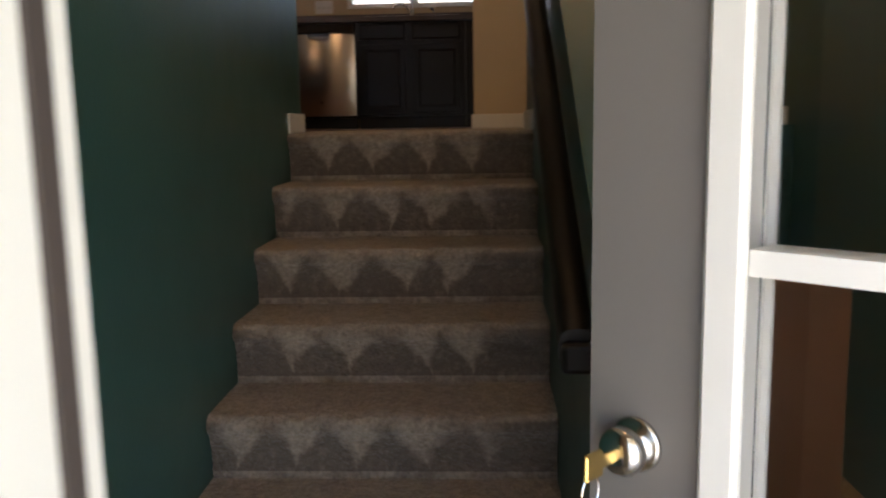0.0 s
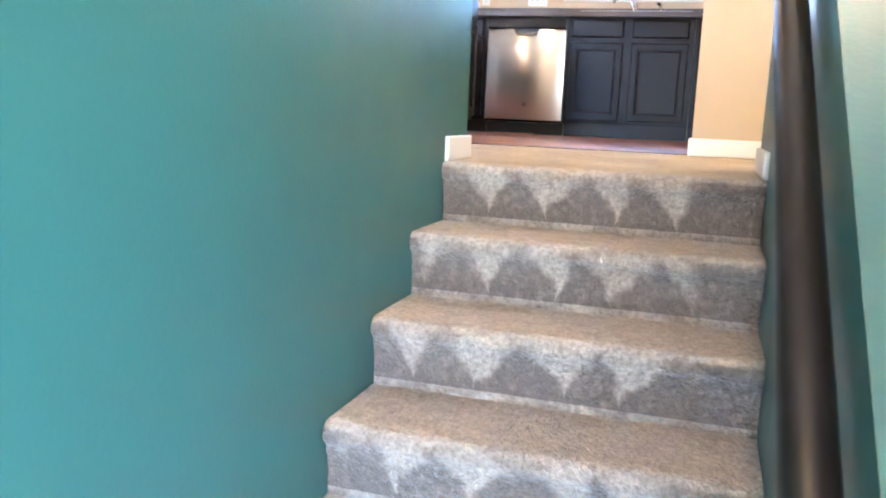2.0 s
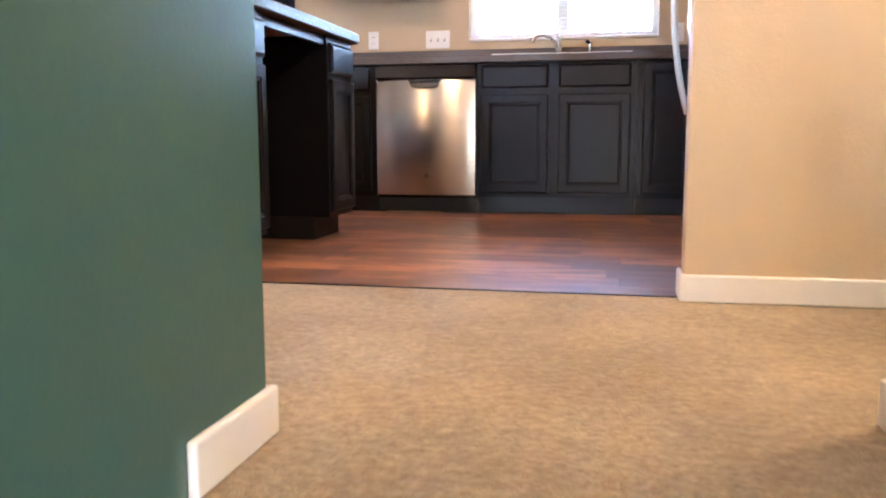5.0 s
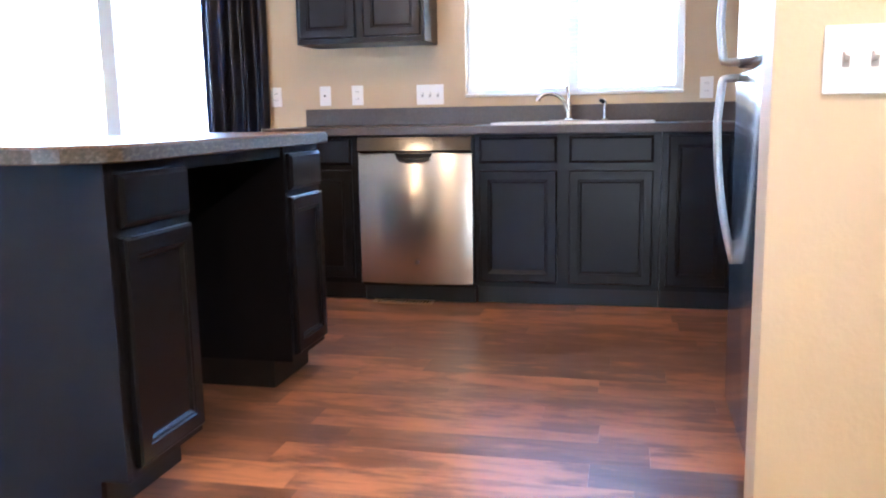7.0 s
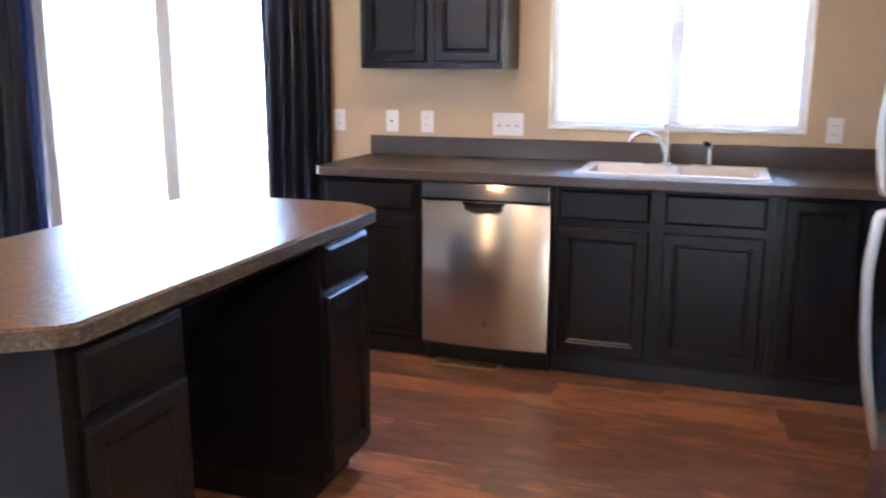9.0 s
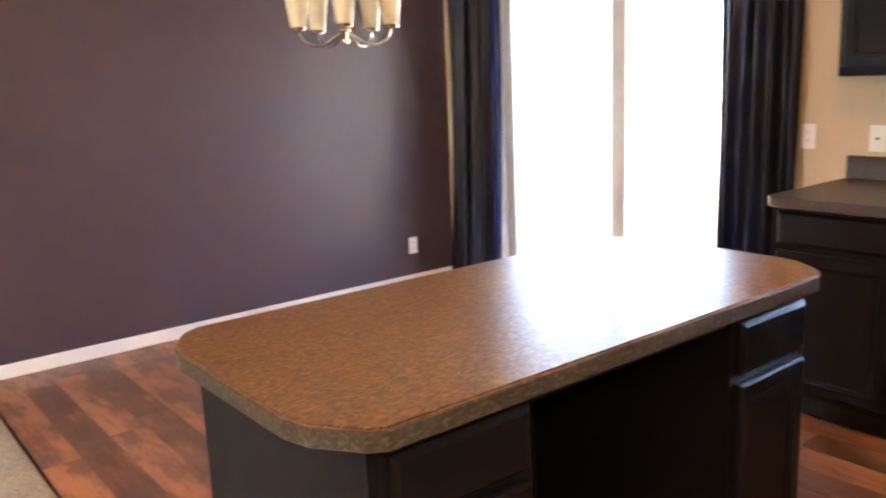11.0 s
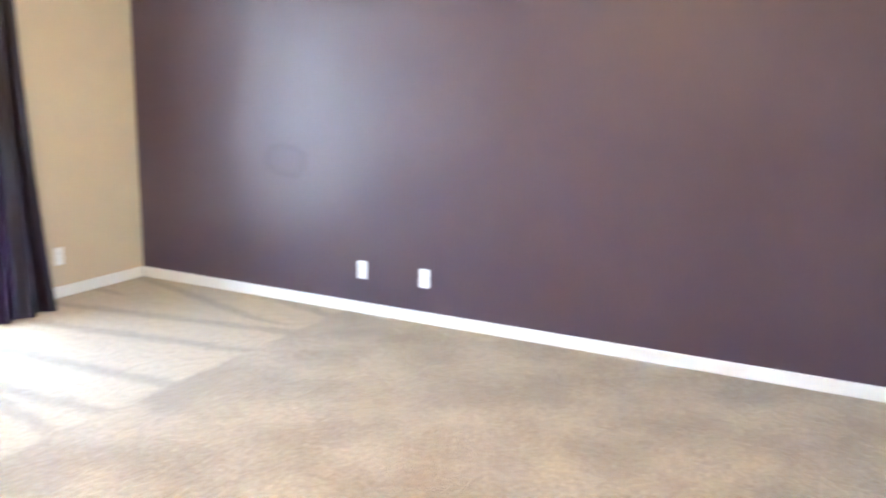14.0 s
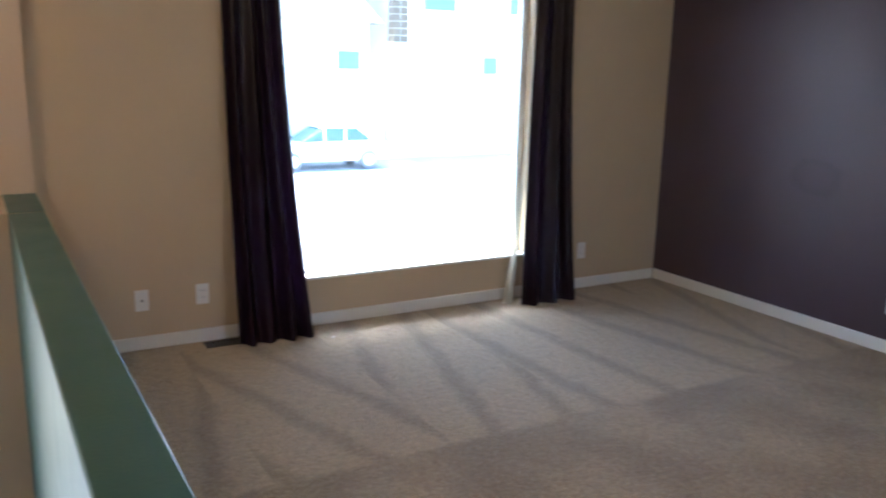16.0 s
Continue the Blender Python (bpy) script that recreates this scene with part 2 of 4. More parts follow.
SLOT = plain("dark slot", (0.05, 0.05, 0.05), 0.6)
SLOTG = plain("grey slot", (0.34, 0.33, 0.31), 0.5)
GLOSS = plain("glossy black panel", (0.008, 0.008, 0.010), 0.08, 0, 0.1, 12, 0.0)
def cloth(name, c, through_colour, rough, share):
    """Satin cloth that lets a little light through."""
    g = Graph(name)
    f = g.noise(30, 4, g.coords("Object", (1, 1, 0.2)))
    g.base(g.mix(f, scaled(c, 0.7), scaled(c, 1.3)))
    g.put(g.p, "Roughness", rough)
    g.put(g.p, "Specular_IOR_Level", 0.25)
    weave = g.bump(g.noise(260, 2), 0.1, 0.002)
    t = g.add("ShaderNodeBsdfTranslucent", Color=(*through_colour, 1))
    m = g.add("ShaderNodeMixShader", i0=share, i1=g.p.outputs[0], i2=t.outputs[0])
    g.put(g.t.nodes["Material Output"], "Surface", m.outputs[0])
    return g.m


NAVY = cloth("navy satin curtain", (0.0050, 0.0062, 0.0125), (0.03, 0.11, 0.55), 0.42, 0.035)
PLUM = cloth("black plum satin curtain", (0.010, 0.004, 0.012), (0.16, 0.05, 0.15), 0.34, 0.010)
LINING = plain("cream curtain lining", (0.70, 0.66, 0.55), 0.8)
RAIL = plain("dark stained handrail wood", (0.0085, 0.0068, 0.006), 0.35, 0, 0.06, 14, 0.0, (1, 0.1, 1), 0.22)
VENTM = plain("beige metal register", (0.42, 0.29, 0.18), 0.4, 0.2)
VENTD = plain("dark metal register", (0.05, 0.035, 0.025), 0.45, 0.2)
DOORP = paint("beige door paint", (0.19, 0.172, 0.154), 0.45, 0.03, 0.10)
VINYLW = plain("white vinyl frame", (0.75, 0.75, 0.72), 0.35, 0, 0.03)
SHADE = plain("frosted alabaster glass", (0.70, 0.64, 0.44), 0.45, 0, 0.15, 25)
WOOD = plain("brown wood panel", (0.20, 0.085, 0.035), 0.4, 0, 0.2, 8, 0.06, (1, 1, 0.1))
DECK = plain("weathered deck wood", (0.36, 0.25, 0.16), 0.75, 0, 0.25, 10, 0.2, (0.2, 1, 1))
SIDING = plain("pale house siding", (0.74, 0.74, 0.72), 0.7, 0, 0.06)
ROOFM = plain("grey roof shingle", (0.16, 0.15, 0.14), 0.9, 0, 0.3, 20, 0.3)
GLASS = glass("window glass")
CARP = plain("pale car paint", (0.80, 0.80, 0.79), 0.25, 0, 0.02)
# darker than CONC so that less daylight bounces up into the stairwell
DRIVE = plain("low-bounce dark concrete", (0.24, 0.235, 0.22), 0.85, 0, 0.15, 6, 0.2)
# outdoor glare put into the colour: tyres paled until the wheels fade
TYRE = plain("glare-washed tyre rubber", (0.16, 0.16, 0.155), 0.9)
CARG = plain("car window glass", (0.05, 0.11, 0.10), 0.12)
BLOCKM = plain("tan chimney block", (0.12, 0.10, 0.07), 0.85, 0, 0.2, 14, 0.2)
PINK = paint("entry wall paint", (0.60, 0.47, 0.33), 0.55, 0.05, 0.2)
STRIP = plain("brown weather strip", (0.055, 0.041, 0.035), 0.7)
TEALG = plain("teal window reflection", (0.12, 0.30, 0.36), 0.6)

gg = Graph("lawn and drive")
gp = gg.coords()
gn = gg.noise(0.35, 4, gp)
gf = gg.noise(30, 4, gp)
gg.base(gg.mix(gg.ramp(gn, 0.45, 0.55), gg.mix(gf, (0.05, 0.075, 0.025), (0.11, 0.13, 0.05)), gg.mix(gf, (0.34, 0.31, 0.23), (0.46, 0.42, 0.32))))
gg.put(gg.p, "Roughness", 0.95)
LAWN = gg.m
CONC = plain("pale concrete", (0.50, 0.49, 0.46), 0.85, 0, 0.12, 6, 0.2)


# ---- building helpers ----
def box(bm, x0, x1, y0, y1, z0, z1, bevel=0.0, segments=1):
    v = [bm.verts.new(p) for p in ((x0, y0, z0), (x1, y0, z0), (x1, y1, z0), (x0, y1, z0), (x0, y0, z1), (x1, y0, z1), (x1, y1, z1), (x0, y1, z1))]
    faces = [bm.faces.new([v[i] for i in q]) for q in ((3, 2, 1, 0), (4, 5, 6, 7), (0, 1, 5, 4), (1, 2, 6, 5), (2, 3, 7, 6), (3, 0, 4, 7))]
    if bevel:
        edges = list({e for f in faces for e in f.edges})
        bmesh.ops.bevel(bm, geom=edges, offset=bevel, segments=segments, affect="EDGES", profile=0.5)
    return faces


def prism(bm, outline, z0, z1, axis="z"):
    """A closed outline of 2D points drawn out between two heights along an axis."""
    def at(p, h):
        return {"z": (p[0], p[1], h), "x": (h, p[0], p[1]), "y": (p[0], h, p[1])}[axis]
    lo, hi = [bm.verts.new(at(p, z0)) for p in outline], [bm.verts.new(at(p, z1)) for p in outline]
    n = len(outline)
    bm.faces.new(lo[::-1])
    bm.faces.new(hi)
    for i in range(n):
        bm.faces.new((lo[i], lo[(i + 1) % n], hi[(i + 1) % n], hi[i]))
    bmesh.ops.recalc_face_normals(bm, faces=bm.faces)


def lathe(bm, profile, centre=(0, 0, 0), sides=20):
    """Turn (radius, height) points about an upright axis."""
    rings = []
    for r, z in profile:
        rings.append([bm.verts.new((centre[0] + r * math.cos(a), centre[1] + r * math.sin(a), centre[2] + z)) for a in (2 * math.pi * i / sides for i in range(sides))])
    for a, b in zip(rings, rings[1:]):
        for i in range(sides):
            bm.faces.new((a[i], a[(i + 1) % sides], b[(i + 1) % sides], b[i]))
    if profile[0][0] > 1e-4:
        bm.faces.new(rings[0][::-1])
    if profile[-1][0] > 1e-4:
        bm.faces.new(rings[-1])
    bmesh.ops.recalc_face_normals(bm, faces=bm.faces)


def tube(bm, points, radius, sides=10):
    """A round bar along points; radius may be one number or one for each point."""
    pts = [Vector(p) for p in points]
    rad = radius if isinstance(radius, (list, tuple)) else [radius] * len(pts)
    rings = []
    side = None
    for i, p in enumerate(pts):
        d = (pts[min(i + 1, len(pts) - 1)] - pts[max(i - 1, 0)]).normalized()
        side = d.orthogonal().normalized() if side is None else (side - d * side.dot(d)).normalized()
        up = d.cross(side)
        rings.append([bm.verts.new(p + rad[i] * (math.cos(a) * side + math.sin(a) * up)) for a in (2 * math.pi * k / sides for k in range(sides))])
    for a, b in zip(rings, rings[1:]):
        for k in range(sides):
            bm.faces.new((a[k], a[(k + 1) % sides], b[(k + 1) % sides], b[k]))
    bm.faces.new(rings[0][::-1])
    bm.faces.new(rings[-1])
    bmesh.ops.recalc_face_normals(bm, faces=bm.faces)


def part(name, bm, material, parent=None, label="", smooth=False):
    """Link a bmesh as one mesh object under a thing or a part."""
    me = bpy.data.meshes.new(name)
    bm.to_mesh(me)
    bm.free()
    me.materials.append(material)
    if smooth:
        me.shade_smooth()
        if smooth != "all":
            me.set_sharp_from_angle(angle=radians(38))
    ob = new(name, me)
    ob.parent = parent
    if label:
        tagged(ob, label)
    return ob


def boxes(name, rows, material, parent=None, label="", bevel=0.0, segments=1, smooth=False):
    bm = bmesh.new()
    for r in rows:
        box(bm, *r, bevel=bevel, segments=segments)
    return part(name, bm, material, parent, label, smooth)


def thing(name, at, label, category, group="", turn=0):
    ob = new(name)
    ob.empty_display_size = 0.1
    ob.matrix_world = pose(*at, 0, 0, turn)
    return tagged(ob, label, category, group)


def setting(ob, label):
    return tagged(ob, label, kind="structure")


# ---- plan, in metres; the upper floor lies at 0 ----
BACK, FRONT, ENTRY = 4.62, -3.50, -2.85
RISE, RUN, STEPS = 0.178, 0.26, 7
LOW = -RISE * STEPS
STAIR_W, CEILING = 0.91, 2.44
HALL_Y, HALL_X = 1.42, 0.68
CARPET_END = 1.475

# ---- walls ----
DX0, DX1, DZ = -3.86, -2.03, 2.04          # sliding door opening
KX0, KX1, KZ0, KZ1 = -0.49, 0.72, 1.075, 2.10   # kitchen window opening
FX0, FX1, FZ0, FZ1 = -3.12, -1.33, 0.285, 2.12  # front window opening
EX0, EX1, EZ = 0.566, 1.56, LOW + 2.07     # entry door opening
E = 1.72
b0, b1 = BACK, BACK + 0.15
setting(boxes("wall_north", [(PLUM_X - 0.15, DX0, b0, b1, -0.3, CEILING), (DX0, DX1, b0, b1, DZ, CEILING), (DX0, DX1, b0, b1, -0.3, -0.02), (DX1, KX0, b0, b1, -0.3, CEILING),
                             (KX0, KX1, b0, b1, -0.3, KZ0), (KX0, KX1, b0, b1, KZ1, CEILING), (KX1, E + 0.15, b0, b1, -0.3, CEILING)], TAN), "tan painted kitchen wall with window and sliding door openings")
setting(boxes("wall_west", [(PLUM_X - 0.15, PLUM_X, FRONT - 0.15, BACK, -0.3, CEILING)], PURPLE), "dark plum painted accent wall")
f0, f1 = FRONT - 0.15, FRONT
setting(boxes("wall_south", [(PLUM_X, FX0, f0, f1, -0.3, CEILING), (FX0, FX1, f0, f1, -0.3, FZ0), (FX0, FX1, f0, f1, FZ1, CEILING), (FX1, 0.0, f0, f1, -0.3, CEILING)], TAN), "tan painted wall with large front window opening")
setting(boxes("wall_return", [(-0.14, 0.0, FRONT, ENTRY - 0.15, -0.3, 0.84)], TAN), "tan painted return wall beside the entry")
UPPER = FRONT + 0.12
setting(boxes("wall_entry", [(-0.14, EX0, ENTRY - 0.15, ENTRY, LOW - 0.2, 0.90), (EX0, EX1, ENTRY - 0.15, ENTRY, EZ, 0.90), (EX1, 2.12, ENTRY - 0.15, ENTRY, LOW - 0.2, 0.90), (-0.14, 2.12, UPPER - 0.15, ENTRY - 0.15, 0.84, 0.90)], PINK), "warm tan entry wall around the front door")
setting(boxes("wall_entry_upper", [(-0.14, 2.12, UPPER - 0.15, UPPER, 0.90, CEILING)], PINK), "warm tan wall above the entry ledge")
setting(boxes("wall_stair_east", [(2.0, 2.12, ENTRY, HALL_Y, LOW - 0.2, 0.90), (2.0, 2.12, UPPER, HALL_Y, 0.90, CEILING)], GREEN), "green painted wall beyond the stairs")
setting(boxes("wall_hall", [(HALL_X, 2.12, HALL_Y, HALL_Y + 0.12, 0, CEILING)], TAN), "tan painted hall wall beside the refrigerator")
setting(boxes("wall_east", [(E, E + 0.15, HALL_Y + 0.12, BACK, -0.3, CEILING)], TAN), "tan painted kitchen side wall")
bm = bmesh.new()
box(bm, -0.14, 0.0, ENTRY, 0.235, LOW - 0.2, 0.90, 0.004)
box(bm, -0.14, 0.0, UPPER, ENTRY - 0.0005, 0.901, 0.903)
setting(part("half_wall", bm, GREEN), "dark green painted half wall beside the stairs")
bm = bmesh.new()
y_end = -1.95
prism(bm, [(y_end, LOW - 0.2), (0.45, LOW - 0.2), (0.45, 1.03), (-0.07, 1.03), (y_end, 1.085 + 0.745 * y_end)], STAIR_W, STAIR_W + 0.12, "x")
setting(part("stair_wall", bm, GREEN), "green painted stair wall with sloping top")
setting(boxes("ceiling", [(PLUM_X - 0.15, 2.12, FRONT - 0.15, BACK + 0.15, CEILING, CEILING + 0.2)], CEIL), "white ceiling")
# out of view; front eave drawn out so no sun patch reaches the carpet
setting(boxes("roof_slab", [(PLUM_X - 0.5, 2.6, FRONT - 1.0, BACK + 0.5, CEILING + 0.2, CEILING + 0.3)], ROOFM), "unseen grey roof, front eave lengthened to block the sun")
setting(boxes("foundation", [(PLUM_X - 0.15, -0.12, FRONT - 0.15, BACK + 0.15, -1.95, -0.3), (-0.12, E + 0.15, 0.5, BACK + 0.15, -1.95, -0.3)], SIDING), "lower storey of the house under the rooms")

# ---- floors ----
bm = bmesh.new()
for r in ((PLUM_X, -0.14, FRONT, 0.235), (PLUM_X, -0.0, 0.235, CARPET_END), (0.0, STAIR_W, 0.012, CARPET_END), (STAIR_W, 2.0, 0.45, HALL_Y)):
    box(bm, r[0], r[1], r[2], r[3], -0.06, 0.0)
setting(part("floor_carpet", bm, CARPET), "beige cut pile carpet with vacuum lanes")
setting(boxes("floor_base", [(PLUM_X, -0.142, FRONT, 0.237, -0.3, -0.06), (PLUM_X, STAIR_W + 0.12, 0.237, BACK, -0.3, -0.06), (0.001, STAIR_W, 0.014, 0.236, -0.3, -0.06), (STAIR_W + 0.121, E, 0.46, BACK, -0.3, -0.06)], GAP), "dark subfloor")
setting(boxes("entry_landing", [(0.0, 2.0, ENTRY, -RUN * (STEPS - 1), LOW - 0.2, LOW), (STAIR_W + 0.12, 2.0, -RUN * (STEPS - 1), 0.4, LOW - 0.2, LOW)], CARPET), "beige carpeted entry landing")
setting(boxes("landing_wall", [(STAIR_W + 0.12, 2.0, 0.4, 0.45, LOW, 0.0)], GREEN), "green wall under the hall")

# ---- stairs ----
stairs = setting(new("stairs"), "seven carpeted stairs with brushed wedges on the risers")
for i in range(STEPS):
    y, z = -RUN * i, -RISE * i
    nose, r = y - 0.030, 0.028
    prof = [(y + RUN, z - RISE), (y + RUN + 0.0, z)] if i else [(y + 0.012, z - RISE), (y + 0.012, z)]
    prof += [(nose + r + 0.012, z)] + [(nose + r - r * math.sin(a), z - r + r * math.cos(a)) for a in (0.3, 0.7, 1.1, 1.5, 1.9, 2.3, 2.7)]
    prof += [(y - 0.008, z - 0.075), (y, z - 0.11), (y, z - RISE)]
    bm = bmesh.new()
    prism(bm, prof, 0.002, STAIR_W - 0.002, "x")
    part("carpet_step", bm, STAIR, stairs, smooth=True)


# ---- baseboards and trim ----
def baseboard(rows, label):
    """rows: x0, x1, y0, y1 of each run."""
    bm = bmesh.new()
    for x0, x1, y0, y1 in rows:
        box(bm, x0, x1, y0, y1, 0.0, 0.075, 0.005, 2)
    setting(part("baseboard", bm, TRIM), label)


baseboard([(PLUM_X, PLUM_X + 0.014, FRONT + 0.014, BACK - 0.002)], "white baseboard along the plum wall")
baseboard([(PLUM_X + 0.016, -0.156, FRONT, FRONT + 0.014)], "white baseboard under the front window")
baseboard([(PLUM_X + 0.016, DX0 - 0.07, BACK - 0.014, BACK), (DX1 + 0.07, -1.47, BACK - 0.014, BACK)], "white baseboard beside the sliding door")
baseboard([(HALL_X - 0.014, 2.0, HALL_Y - 0.014, HALL_Y), (HALL_X - 0.014, HALL_X, HALL_Y + 0.001, HALL_Y + 0.12)], "white baseboard on the hall wall")
baseboard([(-0.002, 0.013, 0.0, 0.249), (-0.154, -0.003, 0.2355, 0.249), (-0.154, -0.1405, FRONT + 0.016, 0.235)], "white baseboard round the half wall")
baseboard([(STAIR_W - 0.013, STAIR_W + 0.002, 0.0, 0.464), (STAIR_W + 0.003, 1.99, 0.4505, 0.464)], "white baseboard round the stair wall")


# ---- windows and sliding door ----
def window(name, x0, x1, z0, z1, y0, y1, mid, label):
    """A white vinyl slider in an opening from y0 (room side) to y1."""
    w = setting(new(name), label)
    s = 1 if y1 > y0 else -1
    a, b = sorted((y0 + s * 0.075, y0 + s * 0.135))
    f = 0.042
    boxes("window_frame", [(x0, x0 + f, a, b, z0, z1), (x1 - f, x1, a, b, z0, z1), (x0 + f, x1 - f, a, b, z0, z0 + f), (x0 + f, x1 - f, a, b, z1 - f, z1)], VINYLW, w)
    m = y0 + s * 0.105
    panes = [(x0 + f, x1 - f)]
    if mid is not None:
        boxes("mullion", [(mid - 0.035, mid + 0.035, a - 0.004, b + 0.004, z0 + f, z1 - f)], VINYLW, w)
        panes = [(x0 + f, mid - 0.035), (mid + 0.035, x1 - f)]
    for p, q in panes:
        g = boxes("pane", [(p, q, m - 0.003, m + 0.003, z0 + f, z1 - f)], GLASS, w)
        g.visible_shadow = False
    lo, hi = sorted((y0 - s * 0.018, y0 + s * 0.074))
    boxes("window_sill", [(x0 - 0.0, x1 + 0.0, lo, hi, z0 - 0.0, z0 + 0.018)], TRIM, w, bevel=0.004)
    return w


window("window_1", KX0, KX1, KZ0, KZ1, BACK, BACK + 0.15, 0.115, "white vinyl kitchen window over the sink")
window("window_2", FX0, FX1, FZ0, FZ1, FRONT, FRONT - 0.15, None, "large white framed front window")

door = setting(new("door_1"), "white framed sliding patio door, closed")
y = BACK
boxes("door_frame", [(DX0, DX0 + 0.05, y + 0.02, y + 0.14, 0, DZ), (DX1 - 0.05, DX1, y + 0.02, y + 0.14, 0, DZ), (DX0 + 0.05, DX1 - 0.05, y + 0.02, y + 0.14, DZ - 0.05, DZ), (DX0 + 0.05, DX1 - 0.05, y + 0.02, y + 0.14, -0.02, 0.03)], VINYLW, door)
for x0, x1, yy in ((DX0 + 0.05, -2.77, y + 0.085), (-2.87, DX1 - 0.05, y + 0.04)):
    s = boxes("sash", [(x0, x0 + (0.075 if x0 < -3 else 0.105), yy, yy + 0.04, 0.03, DZ - 0.05), (x1 - 0.075, x1, yy, yy + 0.04, 0.03, DZ - 0.05), (x0 + 0.075, x1 - 0.075, yy, yy + 0.04, 0.03, 0.13), (x0 + 0.075, x1 - 0.075, yy, yy + 0.04, DZ - 0.13, DZ - 0.05)], VINYLW, door)
    g = boxes("pane", [(x0 + 0.075, x1 - 0.075, yy + 0.017, yy + 0.023, 0.13, DZ - 0.13)], GLASS, s)
    g.visible_shadow = False
boxes("door_casing", [(DX0 - 0.06, DX0, y - 0.012, y, 0, DZ + 0.06), (DX1, DX1 + 0.06, y - 0.012, y, 0, DZ + 0.06), (DX0, DX1, y - 0.012, y, DZ, DZ + 0.06)], TRIM, door)


# ---- front door ----
def front_door():
    frame_ob = setting(new("door_2"), "open beige front door with a glazed upper panel")
    # frame in the opening
    bmf = bmesh.new()
    for r in ((EX0, EX0 + 0.035, ENTRY - 0.17, ENTRY + 0.016, LOW, EZ), (EX1 - 0.035, EX1, ENTRY - 0.17, ENTRY + 0.016, LOW, EZ), (EX0 + 0.035, EX1 - 0.035, ENTRY - 0.17, ENTRY + 0.016, EZ - 0.035, EZ)):
        box(bmf, *r, bevel=0.004)
    part("door_frame", bmf, TRIM, frame_ob)
    boxes("weather_strip", [(EX0 + 0.0352, EX0 + 0.037, ENTRY - 0.0135, ENTRY - 0.002, LOW, EZ - 0.04)], STRIP, frame_ob)
    boxes("door_casing", [(EX0 - 0.07, EX0 - 0.001, ENTRY - 0.185, ENTRY - 0.151, LOW, EZ + 0.07), (EX1 + 0.001, EX1 + 0.07, ENTRY - 0.185, ENTRY - 0.151, LOW, EZ + 0.07)], TRIM, frame_ob)
    boxes("threshold", [(EX0 + 0.036, EX1 - 0.036, ENTRY - 0.16, ENTRY, LOW - 0.01, LOW + 0.012)], CHROME, frame_ob)
    # leaf: local x from the hinge to the free edge, -y the outer face
    W, T, H = 0.93, 0.045, 2.02
    leaf = new("leaf")
    leaf.parent = frame_ob
    ang = math.degrees(math.atan2(-2.2 - (ENTRY + 0.005), 0.818 - (EX1 - 0.04)))
    leaf.matrix_world = pose(EX1 - 0.04, ENTRY + 0.005, LOW + 0.012, 0, 0, ang)
    gx0, gx1, gz0, gz1 = 0.15, W - 0.142, 0.40, 1.86
    t0, t1 = -T, 0.0
    rows = [(0, gx0, t0, t1, 0, H), (gx1, W, t0, t1, 0, H), (gx0, gx1, t0, t1, 0, gz0), (gx0, gx1, t0, t1, gz1, H)]
    bml = bmesh.new()
    for r in rows:
        box(bml, *r)
    bmesh.ops.remove_doubles(bml, verts=bml.verts, dist=0.0005)
    slab = part("slab", bml, DOORP, leaf)
    for side in (1, -1):
        bmr = bmesh.new()
        ya, yb = (0.0, 0.016) if side == 1 else (-T - 0.016, -T)
        f = 0.030
        for r in ((gx0 - 0.01, gx0 + f, gz0 - 0.01, gz1 + 0.01), (gx1 - f, gx1 + 0.01, gz0 - 0.01, gz1 + 0.01), (gx0 + f, gx1 - f, gz0 - 0.01, gz0 + f), (gx0 + f, gx1 - f, gz1 - f, gz1 + 0.01)):
            box(bmr, r[0], r[1], ya, yb, r[2], r[3], 0.005)
        part("glazing_bead", bmr, TRIM, leaf)
    gl = boxes("pane", [(gx0 + 0.03, gx1 - 0.03, -0.026, -0.02, gz0 + 0.03, gz1 - 0.03)], GLASS, leaf)
    gl.visible_shadow = False
    for k in range(3):
        zz = gz0 + (gz1 - gz0) * (k + 1) / 4
        boxes("muntin", [(gx0 + 0.030, gx1 - 0.030, -T - 0.002, 0.002, zz - 0.012, zz + 0.012)], TRIM, leaf)
    kx, kz = W - 0.058, 0.928
    for side, y0 in ((1, 0.0), (-1, -T)):
        bmk = bmesh.new()
        lathe(bmk, [(0.029, 0), (0.029, 0.004), (0.025, 0.006), (0.012, 0.008), (0.012, 0.012), (0.020, 0.016), (0.0255, 0.023), (0.0255, 0.031), (0.021, 0.038), (0.010, 0.041), (0.0, 0.0415)], sides=24)
        bmesh.ops.transform(bmk, matrix=pose(kx, y0, kz, -90 if side == 1 else 90, 0, 0), verts=bmk.verts)
        part("knob", bmk, CHROME, leaf, "satin nickel door knob", smooth="all")
    ky = 0.0415
    bmk = bmesh.new()
    box(bmk, kx - 0.002, kx + 0.002, ky, ky + 0.028, kz - 0.006, kz + 0.006)
    box(bmk, kx - 0.003, kx + 0.003, ky + 0.022, ky + 0.05, kz - 0.014, kz + 0.014, 0.002)
    part("key", bmk, BRASS, leaf, "brass key in the lock")
    bmk = bmesh.new()
    tube(bmk, [(kx, ky + 0.04 + 0.014 * math.cos(a), kz - 0.026 + 0.018 * math.sin(a)) for a in (i * math.pi / 8 for i in range(17))], 0.0012, 6)
    part("key_ring", bmk, CHROME, leaf)


front_door()
